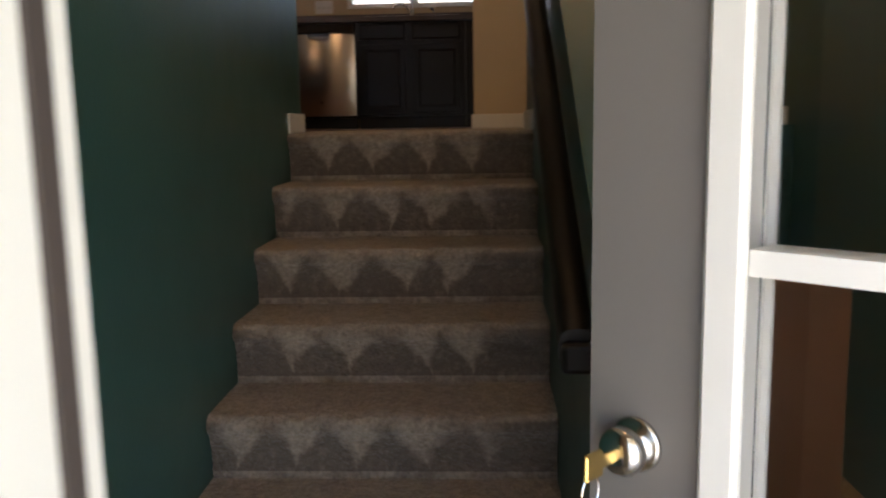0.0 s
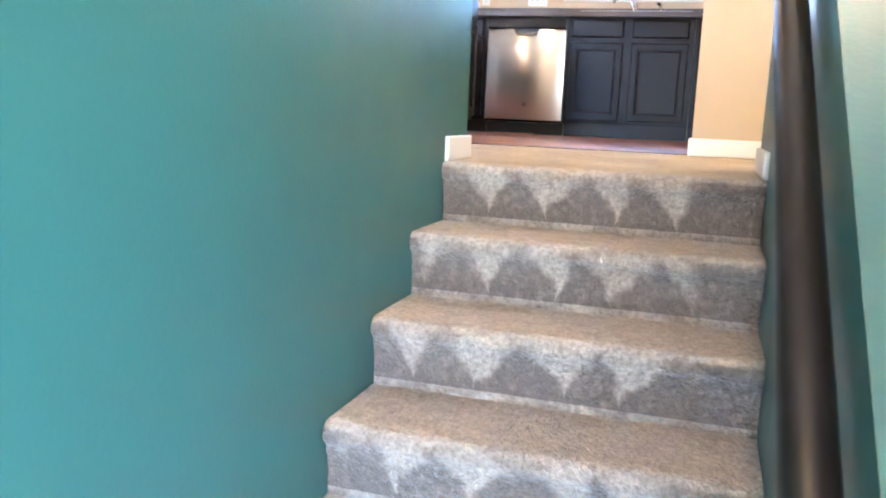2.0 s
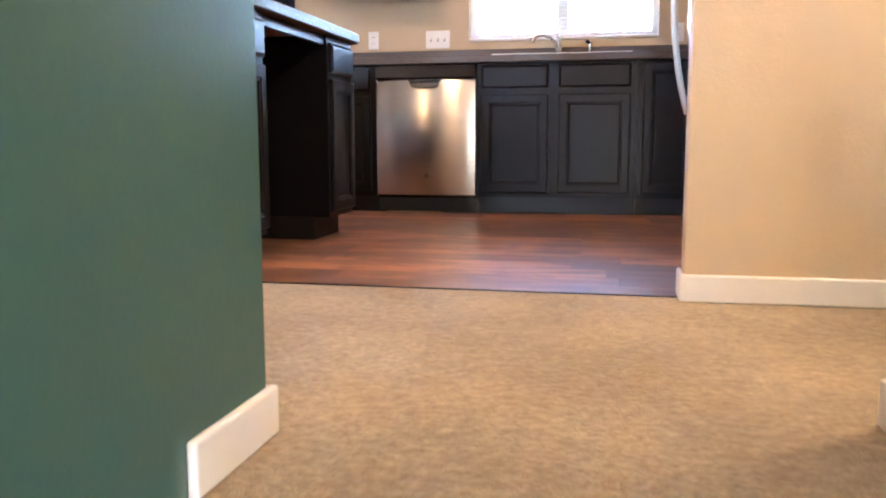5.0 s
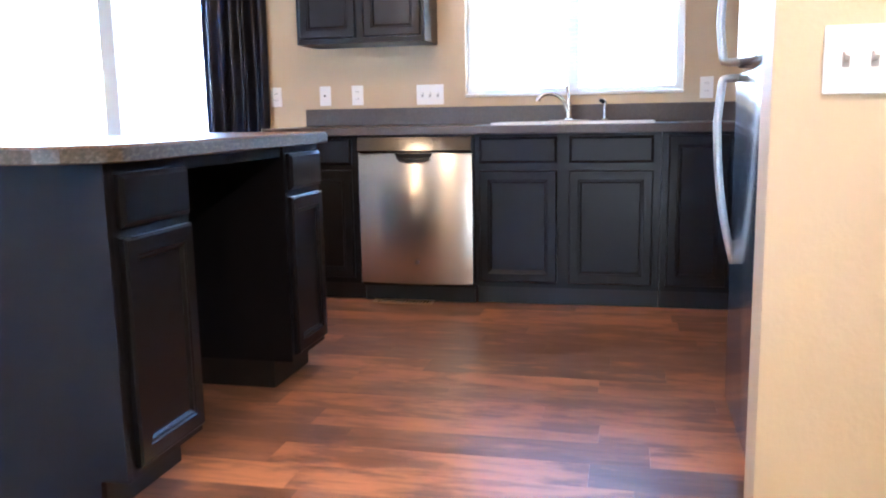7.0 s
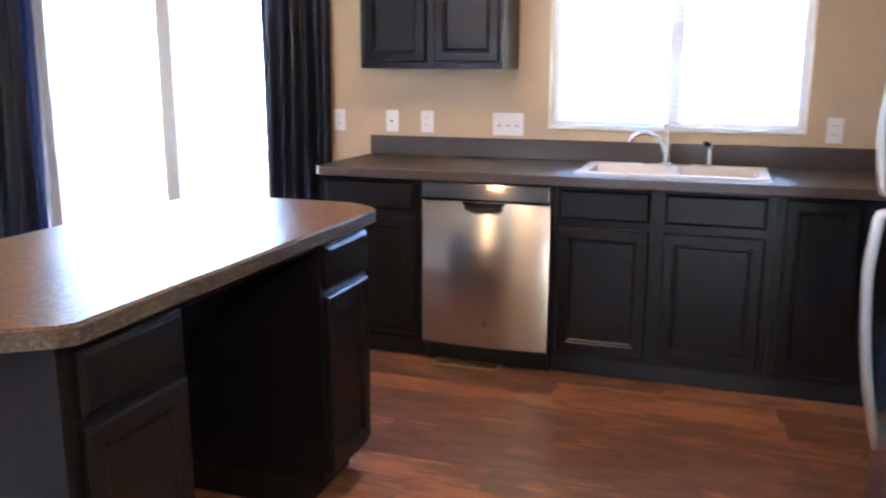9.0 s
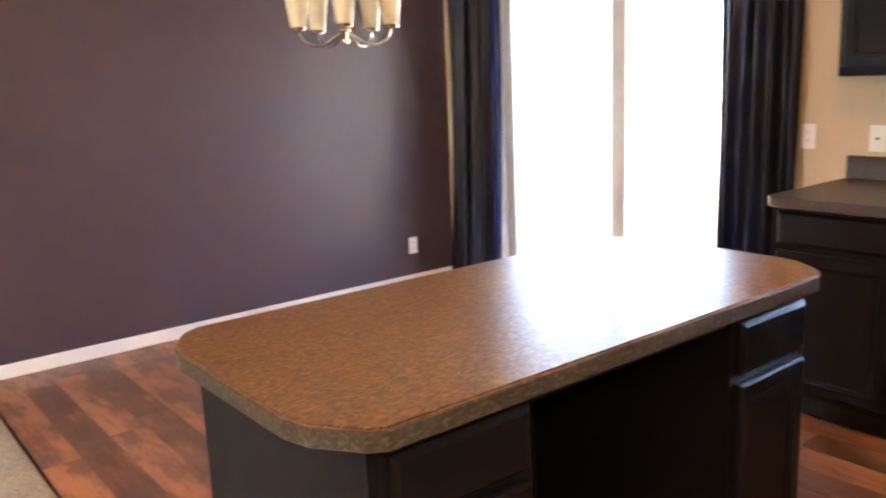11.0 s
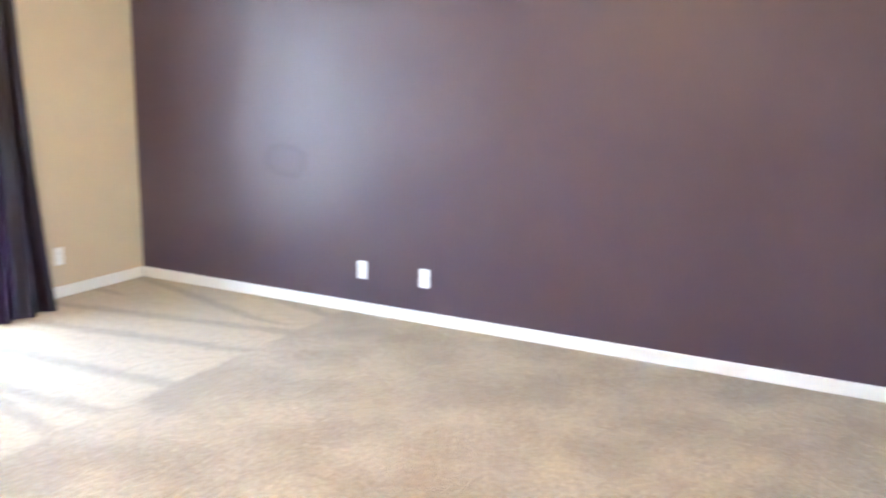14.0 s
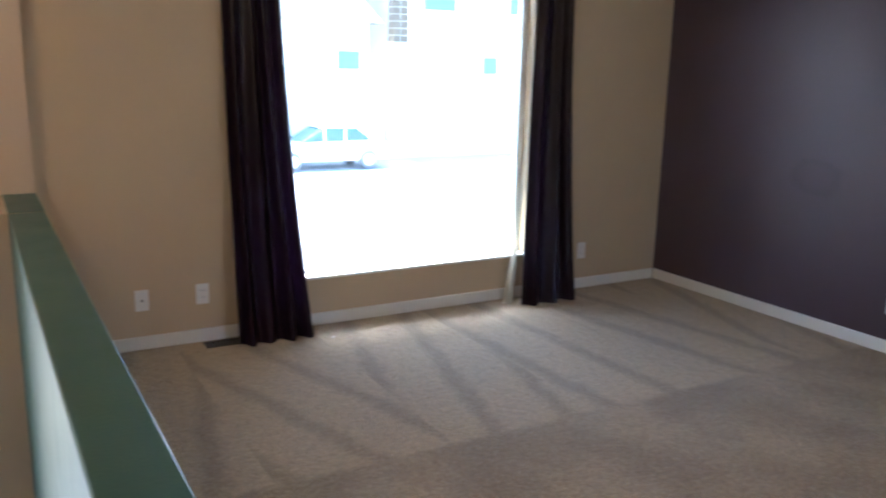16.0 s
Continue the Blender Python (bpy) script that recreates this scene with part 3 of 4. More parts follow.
setting(boxes("landing_guard", [(STAIR_W + 0.25, 1.46, -1.42, -1.36, LOW, -0.28)], WOOD), "brown wooden guard panel at the landing")


# ---- handrail ----
rail = thing("handrail", (STAIR_W - 0.040, 0, 0), "dark stained wooden handrail on the green stair wall", "handrail")
def rail_at(y):
    return 0.828 + y * 0.655
pts = [(0, y, rail_at(y)) for y in (-1.78, -1.4, -0.9, -0.4, 0.05)]
bm = bmesh.new()
prof = [(math.copysign(0.029 * abs(math.cos(a)) ** 0.6, math.cos(a)), math.copysign(0.034 * abs(math.sin(a)) ** 0.8, math.sin(a))) for a in (i * math.pi / 8 for i in range(16))]
rings = [[bm.verts.new((p[0] + u, p[1], p[2] + v)) for u, v in prof] for p in pts]
for a, b in zip(rings, rings[1:]):
    for k in range(16):
        bm.faces.new((a[k], a[(k + 1) % 16], b[(k + 1) % 16], b[k]))
bm.faces.new(rings[0][::-1])
bm.faces.new(rings[-1])
bmesh.ops.recalc_face_normals(bm, faces=bm.faces)
part("rail", bm, RAIL, rail, smooth=True)
bm = bmesh.new()
box(bm, -0.027, 0.0395, -1.808, -1.776, rail_at(-1.795) - 0.026, rail_at(-1.795) + 0.024, 0.010, 2)
part("rail_return", bm, RAIL, rail)
for yb in (-1.35, -0.2):
    bm = bmesh.new()
    tube(bm, [(0.0, yb, rail_at(yb) - 0.03), (0.004, yb, rail_at(yb) - 0.055), (0.016, yb, rail_at(yb) - 0.07), (0.0395, yb, rail_at(yb) - 0.07)], 0.006, 8)
    part("bracket", bm, CHROME, rail, "metal rail bracket", smooth=True)


# ---- cabinets ----
def nested(bm, w, h, rings):
    """A panel in x and z facing -y, from rings of (inset, depth towards the room)."""
    loops = [[bm.verts.new(p) for p in ((i, -d, i), (w - i, -d, i), (w - i, -d, h - i), (i, -d, h - i))] for i, d in rings]
    bm.faces.new(loops[0][::-1])
    for a, b in zip(loops, loops[1:]):
        for k in range(4):
            bm.faces.new((a[k], a[(k + 1) % 4], b[(k + 1) % 4], b[k]))
    bm.faces.new(loops[-1])
    bmesh.ops.recalc_face_normals(bm, faces=bm.faces)


DOOR_RINGS = [(0, 0.0), (0, 0.014), (0.006, 0.020), (0.044, 0.020), (0.048, 0.0165), (0.054, 0.0165), (0.062, 0.009), (0.066, 0.009)]
DRAWER_RINGS = [(0, 0.0), (0, 0.011), (0.012, 0.020), (0.016, 0.020)]


def front(name, parent, w, h, m, rings):
    bm = bmesh.new()
    nested(bm, w, h, rings)
    ob = part(name, bm, ESPRESSO, parent)
    ob.matrix_local = m
    return ob


def base_cabinet(x0, x1, fronts, label, side_left=False):
    """A base unit along the north wall; fronts: (kind, x0, x1, z0, z1)."""
    y = 3.985
    c = thing("base_cabinet", (x0, y, 0), label, "cabinet", "base cabinets on the window wall")
    boxes("carcass", [(0, x1 - x0, 0, BACK - y - 0.003, 0.10, 0.878)], ESPRESSO, c)
    boxes("toe_kick", [(0, x1 - x0, 0.07, 0.09, 0.0, 0.10)], KICK, c)
    for kind, a, b, z0, z1 in fronts:
        front(kind, c, b - a, z1 - z0, pose(a - x0, 0, z0), DOOR_RINGS if kind == "door" else DRAWER_RINGS)
    return c


base_cabinet(-1.462, -0.944, [("drawer_front", -1.43, -0.975, 0.728, 0.862), ("door", -1.43, -0.975, 0.128, 0.700)], "espresso stained base cabinet with drawer and door")
base_cabinet(-0.326, 0.590, [("drawer_front", -0.300, 0.090, 0.732, 0.862), ("drawer_front", 0.150, 0.553, 0.732, 0.862), ("door", -0.300, 0.090, 0.128, 0.695), ("door", 0.150, 0.553, 0.128, 0.695)],
             "espresso sink cabinet with two raised panel doors")
base_cabinet(0.592, 1.05, [("door", 0.622, 0.90, 0.128, 0.862)], "espresso corner base cabinet with tall door")

# worktop with a cut-out for the sink
SX0, SX1, SY0, SY1 = -0.235, 0.545, 4.035, 4.50
wt = thing("worktop", (0, 0, 0), "grey-brown laminate worktop with backsplash on the cabinets", "worktop")
bm = bmesh.new()
y0, y1, xl, xr = 3.945, BACK - 0.002, -1.472, E - 0.002
ch = 0.022
xmid = (SX0 + SX1) / 2
prism(bm, [(xl, y0 + ch), (xl + ch, y0), (xmid, y0), (xmid, SY0), (SX0, SY0), (SX0, SY1), (xmid, SY1), (xmid, y1), (xl, y1)], 0.88, 0.92)
part("top", bm, COUNTER, wt)
bm = bmesh.new()
prism(bm, [(xmid, y0), (1.05, y0), (1.05, 3.60), (xr, 3.60), (xr, y1), (xmid, y1), (xmid, SY1), (SX1, SY1), (SX1, SY0), (xmid, SY0)], 0.88, 0.92)
part("top", bm, COUNTER, wt)
boxes("front_edge", [(xl + ch, 1.049, y0 - 0.012, y0 - 0.0005, 0.878, 0.9195)], COUNTER, wt, bevel=0.005, segments=2)
boxes("backsplash", [(xl + 0.004, xr, BACK - 0.022, BACK - 0.002, 0.9205, 1.022)], COUNTER, wt, bevel=0.004, segments=2)

# sink
sink = thing("sink", (0, 0, 0), "white drop-in double bowl kitchen sink", "sink")
bm = bmesh.new()
xm = (SX0 + SX1) / 2
for a, b in ((SX0 + 0.03, xm - 0.015), (xm + 0.015, SX1 - 0.03)):
    loops = []
    for i, z in ((0, 0.932), (0.004, 0.925), (0.012, 0.80), (0.04, 0.765)):
        loops.append([bm.verts.new(p) for p in ((a + i, SY0 + 0.03 + i, z), (b - i, SY0 + 0.03 + i, z), (b - i, SY1 - 0.09 - i, z), (a + i, SY1 - 0.09 - i, z))])
    for p, q in zip(loops, loops[1:]):
        for k in range(4):
            bm.faces.new((q[k], q[(k + 1) % 4], p[(k + 1) % 4], p[k]))
    bm.faces.new(loops[-1])
part("bowls", bm, PLATE, sink, smooth=True)
boxes("rim", [(SX0 - 0.012, SX1 + 0.012, SY0 - 0.012, SY0 + 0.03, 0.9205, 0.932), (SX0 - 0.012, SX1 + 0.012, SY1 - 0.09, SY1 + 0.012, 0.9205, 0.932), (SX0 - 0.012, SX0 + 0.03, SY0 + 0.03, SY1 - 0.09, 0.9205, 0.932),
              (SX1 - 0.03, SX1 + 0.012, SY0 + 0.03, SY1 - 0.09, 0.9205, 0.932), (xm - 0.015, xm + 0.015, SY0 + 0.03, SY1 - 0.09, 0.9205, 0.932)], PLATE, sink)

# tap and sprayer
tap = thing("kitchen_tap", (0.112, 4.455, 0.932), "satin nickel arched kitchen tap with lever", "tap")
bm = bmesh.new()
lathe(bm, [(0.030, 0), (0.030, 0.008), (0.021, 0.016), (0.018, 0.05), (0.020, 0.075), (0.018, 0.10), (0.0, 0.105)])
box(bm, -0.11, 0.11, -0.022, 0.022, 0.0, 0.007, 0.003)
part("body", bm, CHROME, tap, smooth=True)
bm = bmesh.new()
tube(bm, [(-0.005, -0.01, 0.05), (-0.02, -0.015, 0.10), (-0.05, -0.02, 0.135), (-0.095, -0.03, 0.150), (-0.135, -0.038, 0.145), (-0.160, -0.042, 0.125), (-0.165, -0.043, 0.108)], [0.013, 0.012, 0.011, 0.011, 0.011, 0.012, 0.013])
part("spout", bm, CHROME, tap, smooth=True)
bm = bmesh.new()
tube(bm, [(0.0, 0, 0.095), (-0.002, 0.0, 0.13), (-0.006, 0.0, 0.165), (-0.01, 0.0, 0.19)], [0.012, 0.008, 0.007, 0.009])
part("lever", bm, CHROME, tap, smooth=True)
spr = thing("side_sprayer", (0.304, 4.455, 0.932), "satin nickel side sprayer beside the tap", "sprayer")
bm = bmesh.new()
lathe(bm, [(0.020, 0), (0.020, 0.006), (0.012, 0.014), (0.011, 0.07), (0.014, 0.09), (0.012, 0.10), (0.0, 0.102)], sides=14)
part("body", bm, CHROME, spr, smooth=True)
bm = bmesh.new()
tube(bm, [(0.0, 0.0, 0.092), (-0.012, -0.01, 0.104), (-0.028, -0.016, 0.108)], [0.012, 0.012, 0.010])
part("head", bm, BLACK, spr, smooth=True)


# ---- dishwasher ----
dw = thing("dishwasher", (-0.94, 3.985, 0), "stainless dishwasher with black control strip", "dishwasher")
boxes("tub", [(0.004, 0.606, 0.0, 0.58, 0.09, 0.872)], BLACK, dw)
bm = bmesh.new()
W, z0, z1, n = 0.598, 0.108, 0.788, 20
cols = []
for i in range(n + 1):
    u = i / n
    bow = 0.018 + 0.026 * (1 - (2 * u - 1) ** 2)
    cols.append([bm.verts.new((0.006 + W * u, -b, z)) for b, z in ((0.0, z0), (bow - 0.006, z0), (bow, z0 + 0.008), (bow, z1 - 0.008), (bow - 0.006, z1), (0.0, z1))])
for a, b in zip(cols, cols[1:]):
    for k in range(5):
        bm.faces.new((a[k], b[k], b[k + 1], a[k + 1]))
bm.faces.new(cols[0])
bm.faces.new(cols[-1][::-1])
bmesh.ops.recalc_face_normals(bm, faces=bm.faces)
dwd = part("door", bm, STEEL, dw, "brushed stainless door", smooth=True)
bm = bmesh.new()
prism(bm, [(0.0, 0.7935), (-0.038, 0.7935), (-0.044, 0.800), (-0.030, 0.868), (0.0, 0.872)], 0.006, 0.604, "x")
cs = part("control_strip", bm, GLOSS, dw, "glossy black control strip")
bm = bmesh.new()
prism(bm, [(0.205, 0.786), (0.405, 0.786), (0.385, 0.762), (0.345, 0.748), (0.265, 0.748), (0.225, 0.762)], -0.049, -0.036, "y")
part("pocket_handle", bm, BLACK, dwd, "black pocket handle")
bm = bmesh.new()
prism(bm, [(0.215, 0.764), (0.395, 0.764), (0.378, 0.750), (0.345, 0.741), (0.265, 0.741), (0.232, 0.750)], -0.056, -0.0495, "y")
part("handle_lip", bm, CHROME, dwd, "bright metal lip")
bm = bmesh.new()
lathe(bm, [(0.013, 0), (0.013, 0.003), (0.010, 0.005), (0, 0.005)], sides=16)
bmesh.ops.transform(bm, matrix=pose(0.315, -0.0415, 0.225, 90, 0, 0), verts=bm.verts)
part("badge", bm, SLOT, dwd, "small round grey badge")
boxes("toe_kick", [(0.006, 0.604, 0.05, 0.07, 0, 0.088)], KICK, dw)

# ---- upper cabinet ----
uc = thing("wall_cabinet", (-1.385, BACK - 0.31, 1.375), "espresso wall cabinet with two raised panel doors", "cabinet")
boxes("carcass", [(0, 0.735, 0.0, 0.308, 0.0, 0.76)], ESPRESSO, uc, bevel=0.002)
for a, b in ((0.022, 0.348), (0.394, 0.716)):
    front("door", uc, b - a, 0.70, pose(a, 0, 0.03), DOOR_RINGS)

# ---- island ----
isl = thing("kitchen_island", (-0.735, 1.535, 0), "dark espresso kitchen island with open knee space", "island")
IW = 0.656
bm = bmesh.new()
prism(bm, [(-IW, 0.0), (-0.075, 0.0), (-0.075, 0.10), (0.0, 0.10), (0.0, 0.878), (-IW, 0.878)], 0.0, 0.018, "y")
part("end_panel", bm, PANEL, isl)
for ya, yb in ((0.019, 0.365), (1.02, 1.345)):
    cb = boxes("cabinet", [(-IW, -0.001, ya, yb, 0.10, 0.878)], ESPRESSO, isl)
    boxes("toe_kick", [(-IW, -0.075, ya + 0.0005, yb - 0.0005, 0.0, 0.0995)], KICK, isl)
    w = yb - ya - 0.035
    for kind, z0, z1 in (("drawer_front", 0.722, 0.850), ("door", 0.125, 0.697)):
        front(kind, isl, w, z1 - z0, pose(0.0, ya + 0.02, z0, 0, 0, 90), DOOR_RINGS if kind == "door" else DRAWER_RINGS)
boxes("back_panel", [(-IW - 0.019, -IW - 0.0005, 0.0, 1.345, 0.0, 0.878)], PANEL, isl)
boxes("apron", [(-0.03, -0.012, 0.366, 1.019, 0.84, 0.878)], ESPRESSO, isl)
itop = thing("island_top", (0, 0, 0.8785), "brown speckled laminate island top with clipped corners", "worktop")
X0, X1, Y0, Y1 = -1.435, -0.69, 1.45, 2.985
out = [(X0, Y0 + 0.10), (X0 + 0.025, Y0 + 0.055), (X0 + 0.10, Y0 + 0.012), (X0 + 0.16, Y0), (X1 - 0.16, Y0), (X1 - 0.10, Y0 + 0.014), (X1 - 0.02, Y0 + 0.07), (X1, Y0 + 0.10),
       (X1, Y1 - 0.12), (X1 - 0.025, Y1 - 0.07), (X1 - 0.11, Y1 - 0.012), (X1 - 0.16, Y1), (X0 + 0.16, Y1), (X0 + 0.11, Y1 - 0.012), (X0 + 0.025, Y1 - 0.07), (X0, Y1 - 0.12)]
bm = bmesh.new()
prism(bm, out, 0.0, 0.041)
bmesh.ops.bevel(bm, geom=[e for e in bm.edges if all(v.co.z > 0.03 for v in e.verts)], offset=0.004, segments=2, affect="EDGES")
part("top", bm, ISLAND, itop, smooth=True)
bm = bmesh.new()
mx, my = (X0 + X1) / 2, (Y0 + Y1) / 2
ring = [[bm.verts.new((x + d * (1 if x > mx else -1), y + d * (1 if y > my else -1), z)) for x, y in out] for d, z in ((0.0003, 0.001), (0.0022, 0.003), (0.0022, 0.034), (0.0003, 0.036))]
for a, b in zip(ring, ring[1:]):
    for k in range(len(out)):
        bm.faces.new((a[k], a[(k + 1) % len(out)], b[(k + 1) % len(out)], b[k]))
part("edge_band", bm, EDGE, itop, "greyish laminate edge band")

# ---- refrigerator ----
fr = thing("refrigerator", (0.80, 1.575, 0), "stainless top-freezer refrigerator with curved bar handles", "refrigerator")
FW, FH, SPLIT = 0.86, 1.70, 1.085
boxes("cabinet", [(0.0, 0.72, 0, FW, 0.03, FH - 0.005)], plain("grey appliance side", (0.10, 0.10, 0.11), 0.4), fr, bevel=0.004)
boxes("grille", [(0.015, 0.03, 0.02, FW - 0.02, 0.0, 0.09)], BLACK, fr)
for nm, z0, z1 in (("lower_door", 0.095, SPLIT - 0.006), ("freezer_door", SPLIT + 0.006, FH)):
    d = boxes(nm, [(-0.062, -0.004, 0.0, FW, z0, z1)], FRIDGE, fr, "stainless door", 0.012, 3, True)
    bm = bmesh.new()
    yh = FW - 0.055
    way, reach = (-1, 0.52) if nm == "lower_door" else (1, 0.45)
    pts = [(-0.055, yh, SPLIT + way * 0.022), (-0.090, yh, SPLIT + way * 0.022), (-0.104, yh, SPLIT + way * 0.026)]
    pts += [(-0.057 - 0.060 * (1 - (k / 14) ** 2.6) * min(1.0, 0.82 + k * 0.06), yh, SPLIT + way * (0.035 + reach * k / 14)) for k in range(15)]
    tube(bm, pts, 0.0115, 12)
    part("handle", bm, SATIN, d, "curved satin bar handle", smooth="all")

# ---- range and the corner beyond it ----
rg = thing("kitchen_range", (1.06, 2.82, 0), "black kitchen range with steel oven handle", "range")
boxes("body", [(0.0, 0.65, 0, 0.76, 0.0, 0.915)], BLACK, rg, bevel=0.004)
boxes("oven_door", [(-0.03, -0.001, 0.01, 0.75, 0.22, 0.78)], BLACK, rg, bevel=0.006)
bm = bmesh.new()
tube(bm, [(-0.03, 0.06, 0.74), (-0.07, 0.06, 0.745), (-0.07, 0.70, 0.745), (-0.03, 0.70, 0.74)], 0.011)
part("oven_handle", bm, CHROME, rg, "steel bar handle", smooth=True)
boxes("backguard", [(0.58, 0.65, 0, 0.76, 0.916, 1.06)], BLACK, rg, bevel=0.004)
mw = thing("wall_cabinet", (1.40, 2.82, 1.375), "dark espresso wall cabinet over the range", "cabinet")
boxes("carcass", [(0, 0.318, 0, 1.0, 0, 0.76)], ESPRESSO, mw)
front("door", mw, 0.46, 0.70, pose(0, 0.50, 0.03, 0, 0, -90), DOOR_RINGS)
front("door", mw, 0.46, 0.70, pose(0, 0.98, 0.03, 0, 0, -90), DOOR_RINGS)


# ---- plates on the walls ----
def wall_plate(name, at, turn, kind, label, gang=1, group=""):
    w, h = 0.070 + 0.046 * (gang - 1), 0.115
    p = thing(name, at, label, "switch" if kind == "switch" else "outlet", group, turn)
    bm = bmesh.new()
    bmesh.ops.create_cube(bm, size=1, matrix=Matrix.Translation((0, -0.0035, 0)) @ Matrix.Diagonal((w, 0.006, h, 1)))
    bmesh.ops.bevel(bm, geom=bm.edges[:], offset=0.002, segments=2, affect="EDGES")
    part("plate", bm, PLATE, p)
    for k in range(gang):
        cx = (k - (gang - 1) / 2) * 0.046
        if kind == "switch":
            boxes("slot", [(cx - 0.006, cx + 0.006, -0.0075, -0.0066, -0.013, 0.013)], SLOTG, p)
            bm = bmesh.new()
            prism(bm, [(-0.0076, -0.002), (-0.0076, 0.008), (-0.019, 0.013), (-0.020, 0.006)], cx - 0.004, cx + 0.004, "x")
            part("toggle", bm, PLATE, p)
        elif kind == "cable":
            bm = bmesh.new()
            lathe(bm, [(0.006, 0), (0.006, 0.008), (0, 0.008)], sides=10)
            bmesh.ops.transform(bm, matrix=pose(cx, -0.0066, 0, 90, 0, 0), verts=bm.verts)
            part("connector", bm, SLOT, p)
        elif kind == "outlet":
            for s in (-1, 1):
                bm = bmesh.new()
                cz = s * 0.02
                box(bm, cx - 0.017, cx + 0.017, -0.0085, -0.0066, cz - 0.014, cz + 0.014, 0.0008)
                sk = part("socket", bm, PLATE, p)
                boxes("slots", [(cx - 0.008, cx - 0.005, -0.0092, -0.0086, cz - 0.003, cz + 0.006), (cx + 0.005, cx + 0.008, -0.0092, -0.0086, cz - 0.003, cz + 0.006)], SLOT, sk)
    return p


for yy, kd in ((4.255, "outlet"), (1.415, "outlet"), (-1.174, "cable"), (-1.616, "outlet")):
    wall_plate("wall_outlet", (PLUM_X, yy, 0.282), 90, kd, "white outlet plate on the plum wall", group="outlets on the plum wall")
for xx, kd in ((-0.616, "cable"), (-0.938, "outlet"), (-3.611, "outlet")):
    wall_plate("wall_outlet", (xx, FRONT, 0.275), 180, kd, "white outlet plate on the tan front wall", group="outlets under the front window")
for xx, kd in ((-1.345, "cable"), (-1.143, "outlet"), (0.84, "outlet")):
    wall_plate("wall_outlet", (xx, BACK, 1.10), 0, kd, "white outlet plate above the worktop", group="outlets above the worktop")
wall_plate("wall_outlet", (-1.66, BACK, 1.10), 0, "outlet", "white outlet plate beside the curtain")
wall_plate("light_switch", (-0.70, BACK, 1.095), 0, "switch", "white three-gang switch plate above the worktop", 3)
wall_plate("light_switch", (0.819, HALL_Y, 1.054), 0, "switch", "white two-gang switch plate on the hall wall", 2)


# ---- curtains ----
def curtain(at, width, height, turn, material, folds, label, group, flare=0.0, lining=0.0):
    """A pleated panel hanging from its rod; local x along the wall, -y into the room."""
    c = thing("curtain", at, label, "curtain", group, turn)
    bm = bmesh.new()
    nx, nz = folds * 10, 24
    grid = []
    for j in range(nz + 1):
        v = j / nz
        row = []
        for i in range(nx + 1):
            u = i / nx
            amp = (0.020 + 0.012 * (1 - v)) * (1 + 0.35 * math.sin(u * 9.0 + 1.3))
            ph = 2 * math.pi * folds * u + 0.5 * math.sin(3 * v + 5 * u)
            x = width * (u - 0.5) * (1 + 0.06 * (1 - v) * math.sin(7 * u)) + flare * (1 - v) ** 1.6 * (u if flare > 0 else 1 - u) + 0.006 * math.sin(4 * v + 11 * u)
            y = -0.05 + amp * math.sin(ph) - (0.02 + abs(flare)) * (1 - v) ** 2
            row.append(bm.verts.new((x, y, v * height)))
        grid.append(row)
    for a, b in zip(grid, grid[1:]):
        for i in range(nx):
            bm.faces.new((a[i], a[i + 1], b[i + 1], b[i]))
    part("panel", bm, material, c, smooth="all")
    if lining:
        bm = bmesh.new()
        s = 1 if lining > 0 else -1
        pr = [[bm.verts.new((s * (width / 2 - 0.012) + flare * (1 - v) ** 1.6 + s * abs(lining) * q * (0.02 + 0.98 * (1 - v) ** 4), -0.024 - 0.016 * math.sin(q * 3) - abs(flare) * 0.5 * (1 - v) ** 2, v * height)) for q in (0, 0.33, 0.66, 1.0)] for v in (k / 12 for k in range(13))]
        for a, b in zip(pr, pr[1:]):
            for k in range(3):
                bm.faces.new((a[k], a[k + 1], b[k + 1], b[k]))
        bmesh.ops.solidify(bm, geom=bm.faces[:], thickness=0.003)
        part("lining", bm, LINING, c, "cream lining edge", smooth="all")
    return c


def rod(x0, x1, y, z, label):
    r = thing("curtain_rod", (x0, y, z), label, "curtain rod")
    bm = bmesh.new()
    tube(bm, [(0, 0, 0), (x1 - x0, 0, 0)], 0.012)
    part("pole", bm, BLACK, r, smooth=True)
    for xx in (0, x1 - x0):
        bm = bmesh.new()
        bmesh.ops.create_uvsphere(bm, u_segments=12, v_segments=8, radius=0.028, matrix=Matrix.Translation((xx, 0, 0)))
        part("finial", bm, BLACK, r, smooth="all")
    for xx in (0.08, x1 - x0 - 0.08):
        boxes("bracket", [(xx - 0.008, xx + 0.008, min(0, (BACK if y > 0 else FRONT) - y), max(0, (BACK if y > 0 else FRONT) - y), -0.008, 0.008)], BLACK, r)


gd, gf2 = "curtains at the patio door", "curtains at the front window"
curtain((-3.965, BACK, 0.0), 0.52, 2.2, 0, NAVY, 4, "navy satin curtain beside the patio door", gd, 0.03)
curtain((-1.90, BACK, 0.0), 0.42, 2.2, 0, NAVY, 4, "navy satin curtain between patio door and worktop", gd)
curtain((-1.24, FRONT, 0.0), 0.31, 2.28, 180, PLUM, 4, "black plum satin curtain pooling slightly on the carpet", gf2, 0.12)
curtain((-3.25, FRONT, 0.0), 0.285, 2.28, 180, PLUM, 3, "black plum satin curtain with cream lining edge", gf2, -0.15, -0.09)
rod(-4.25, -1.66, BACK - 0.05, 2.21, "black curtain rod over the patio door")
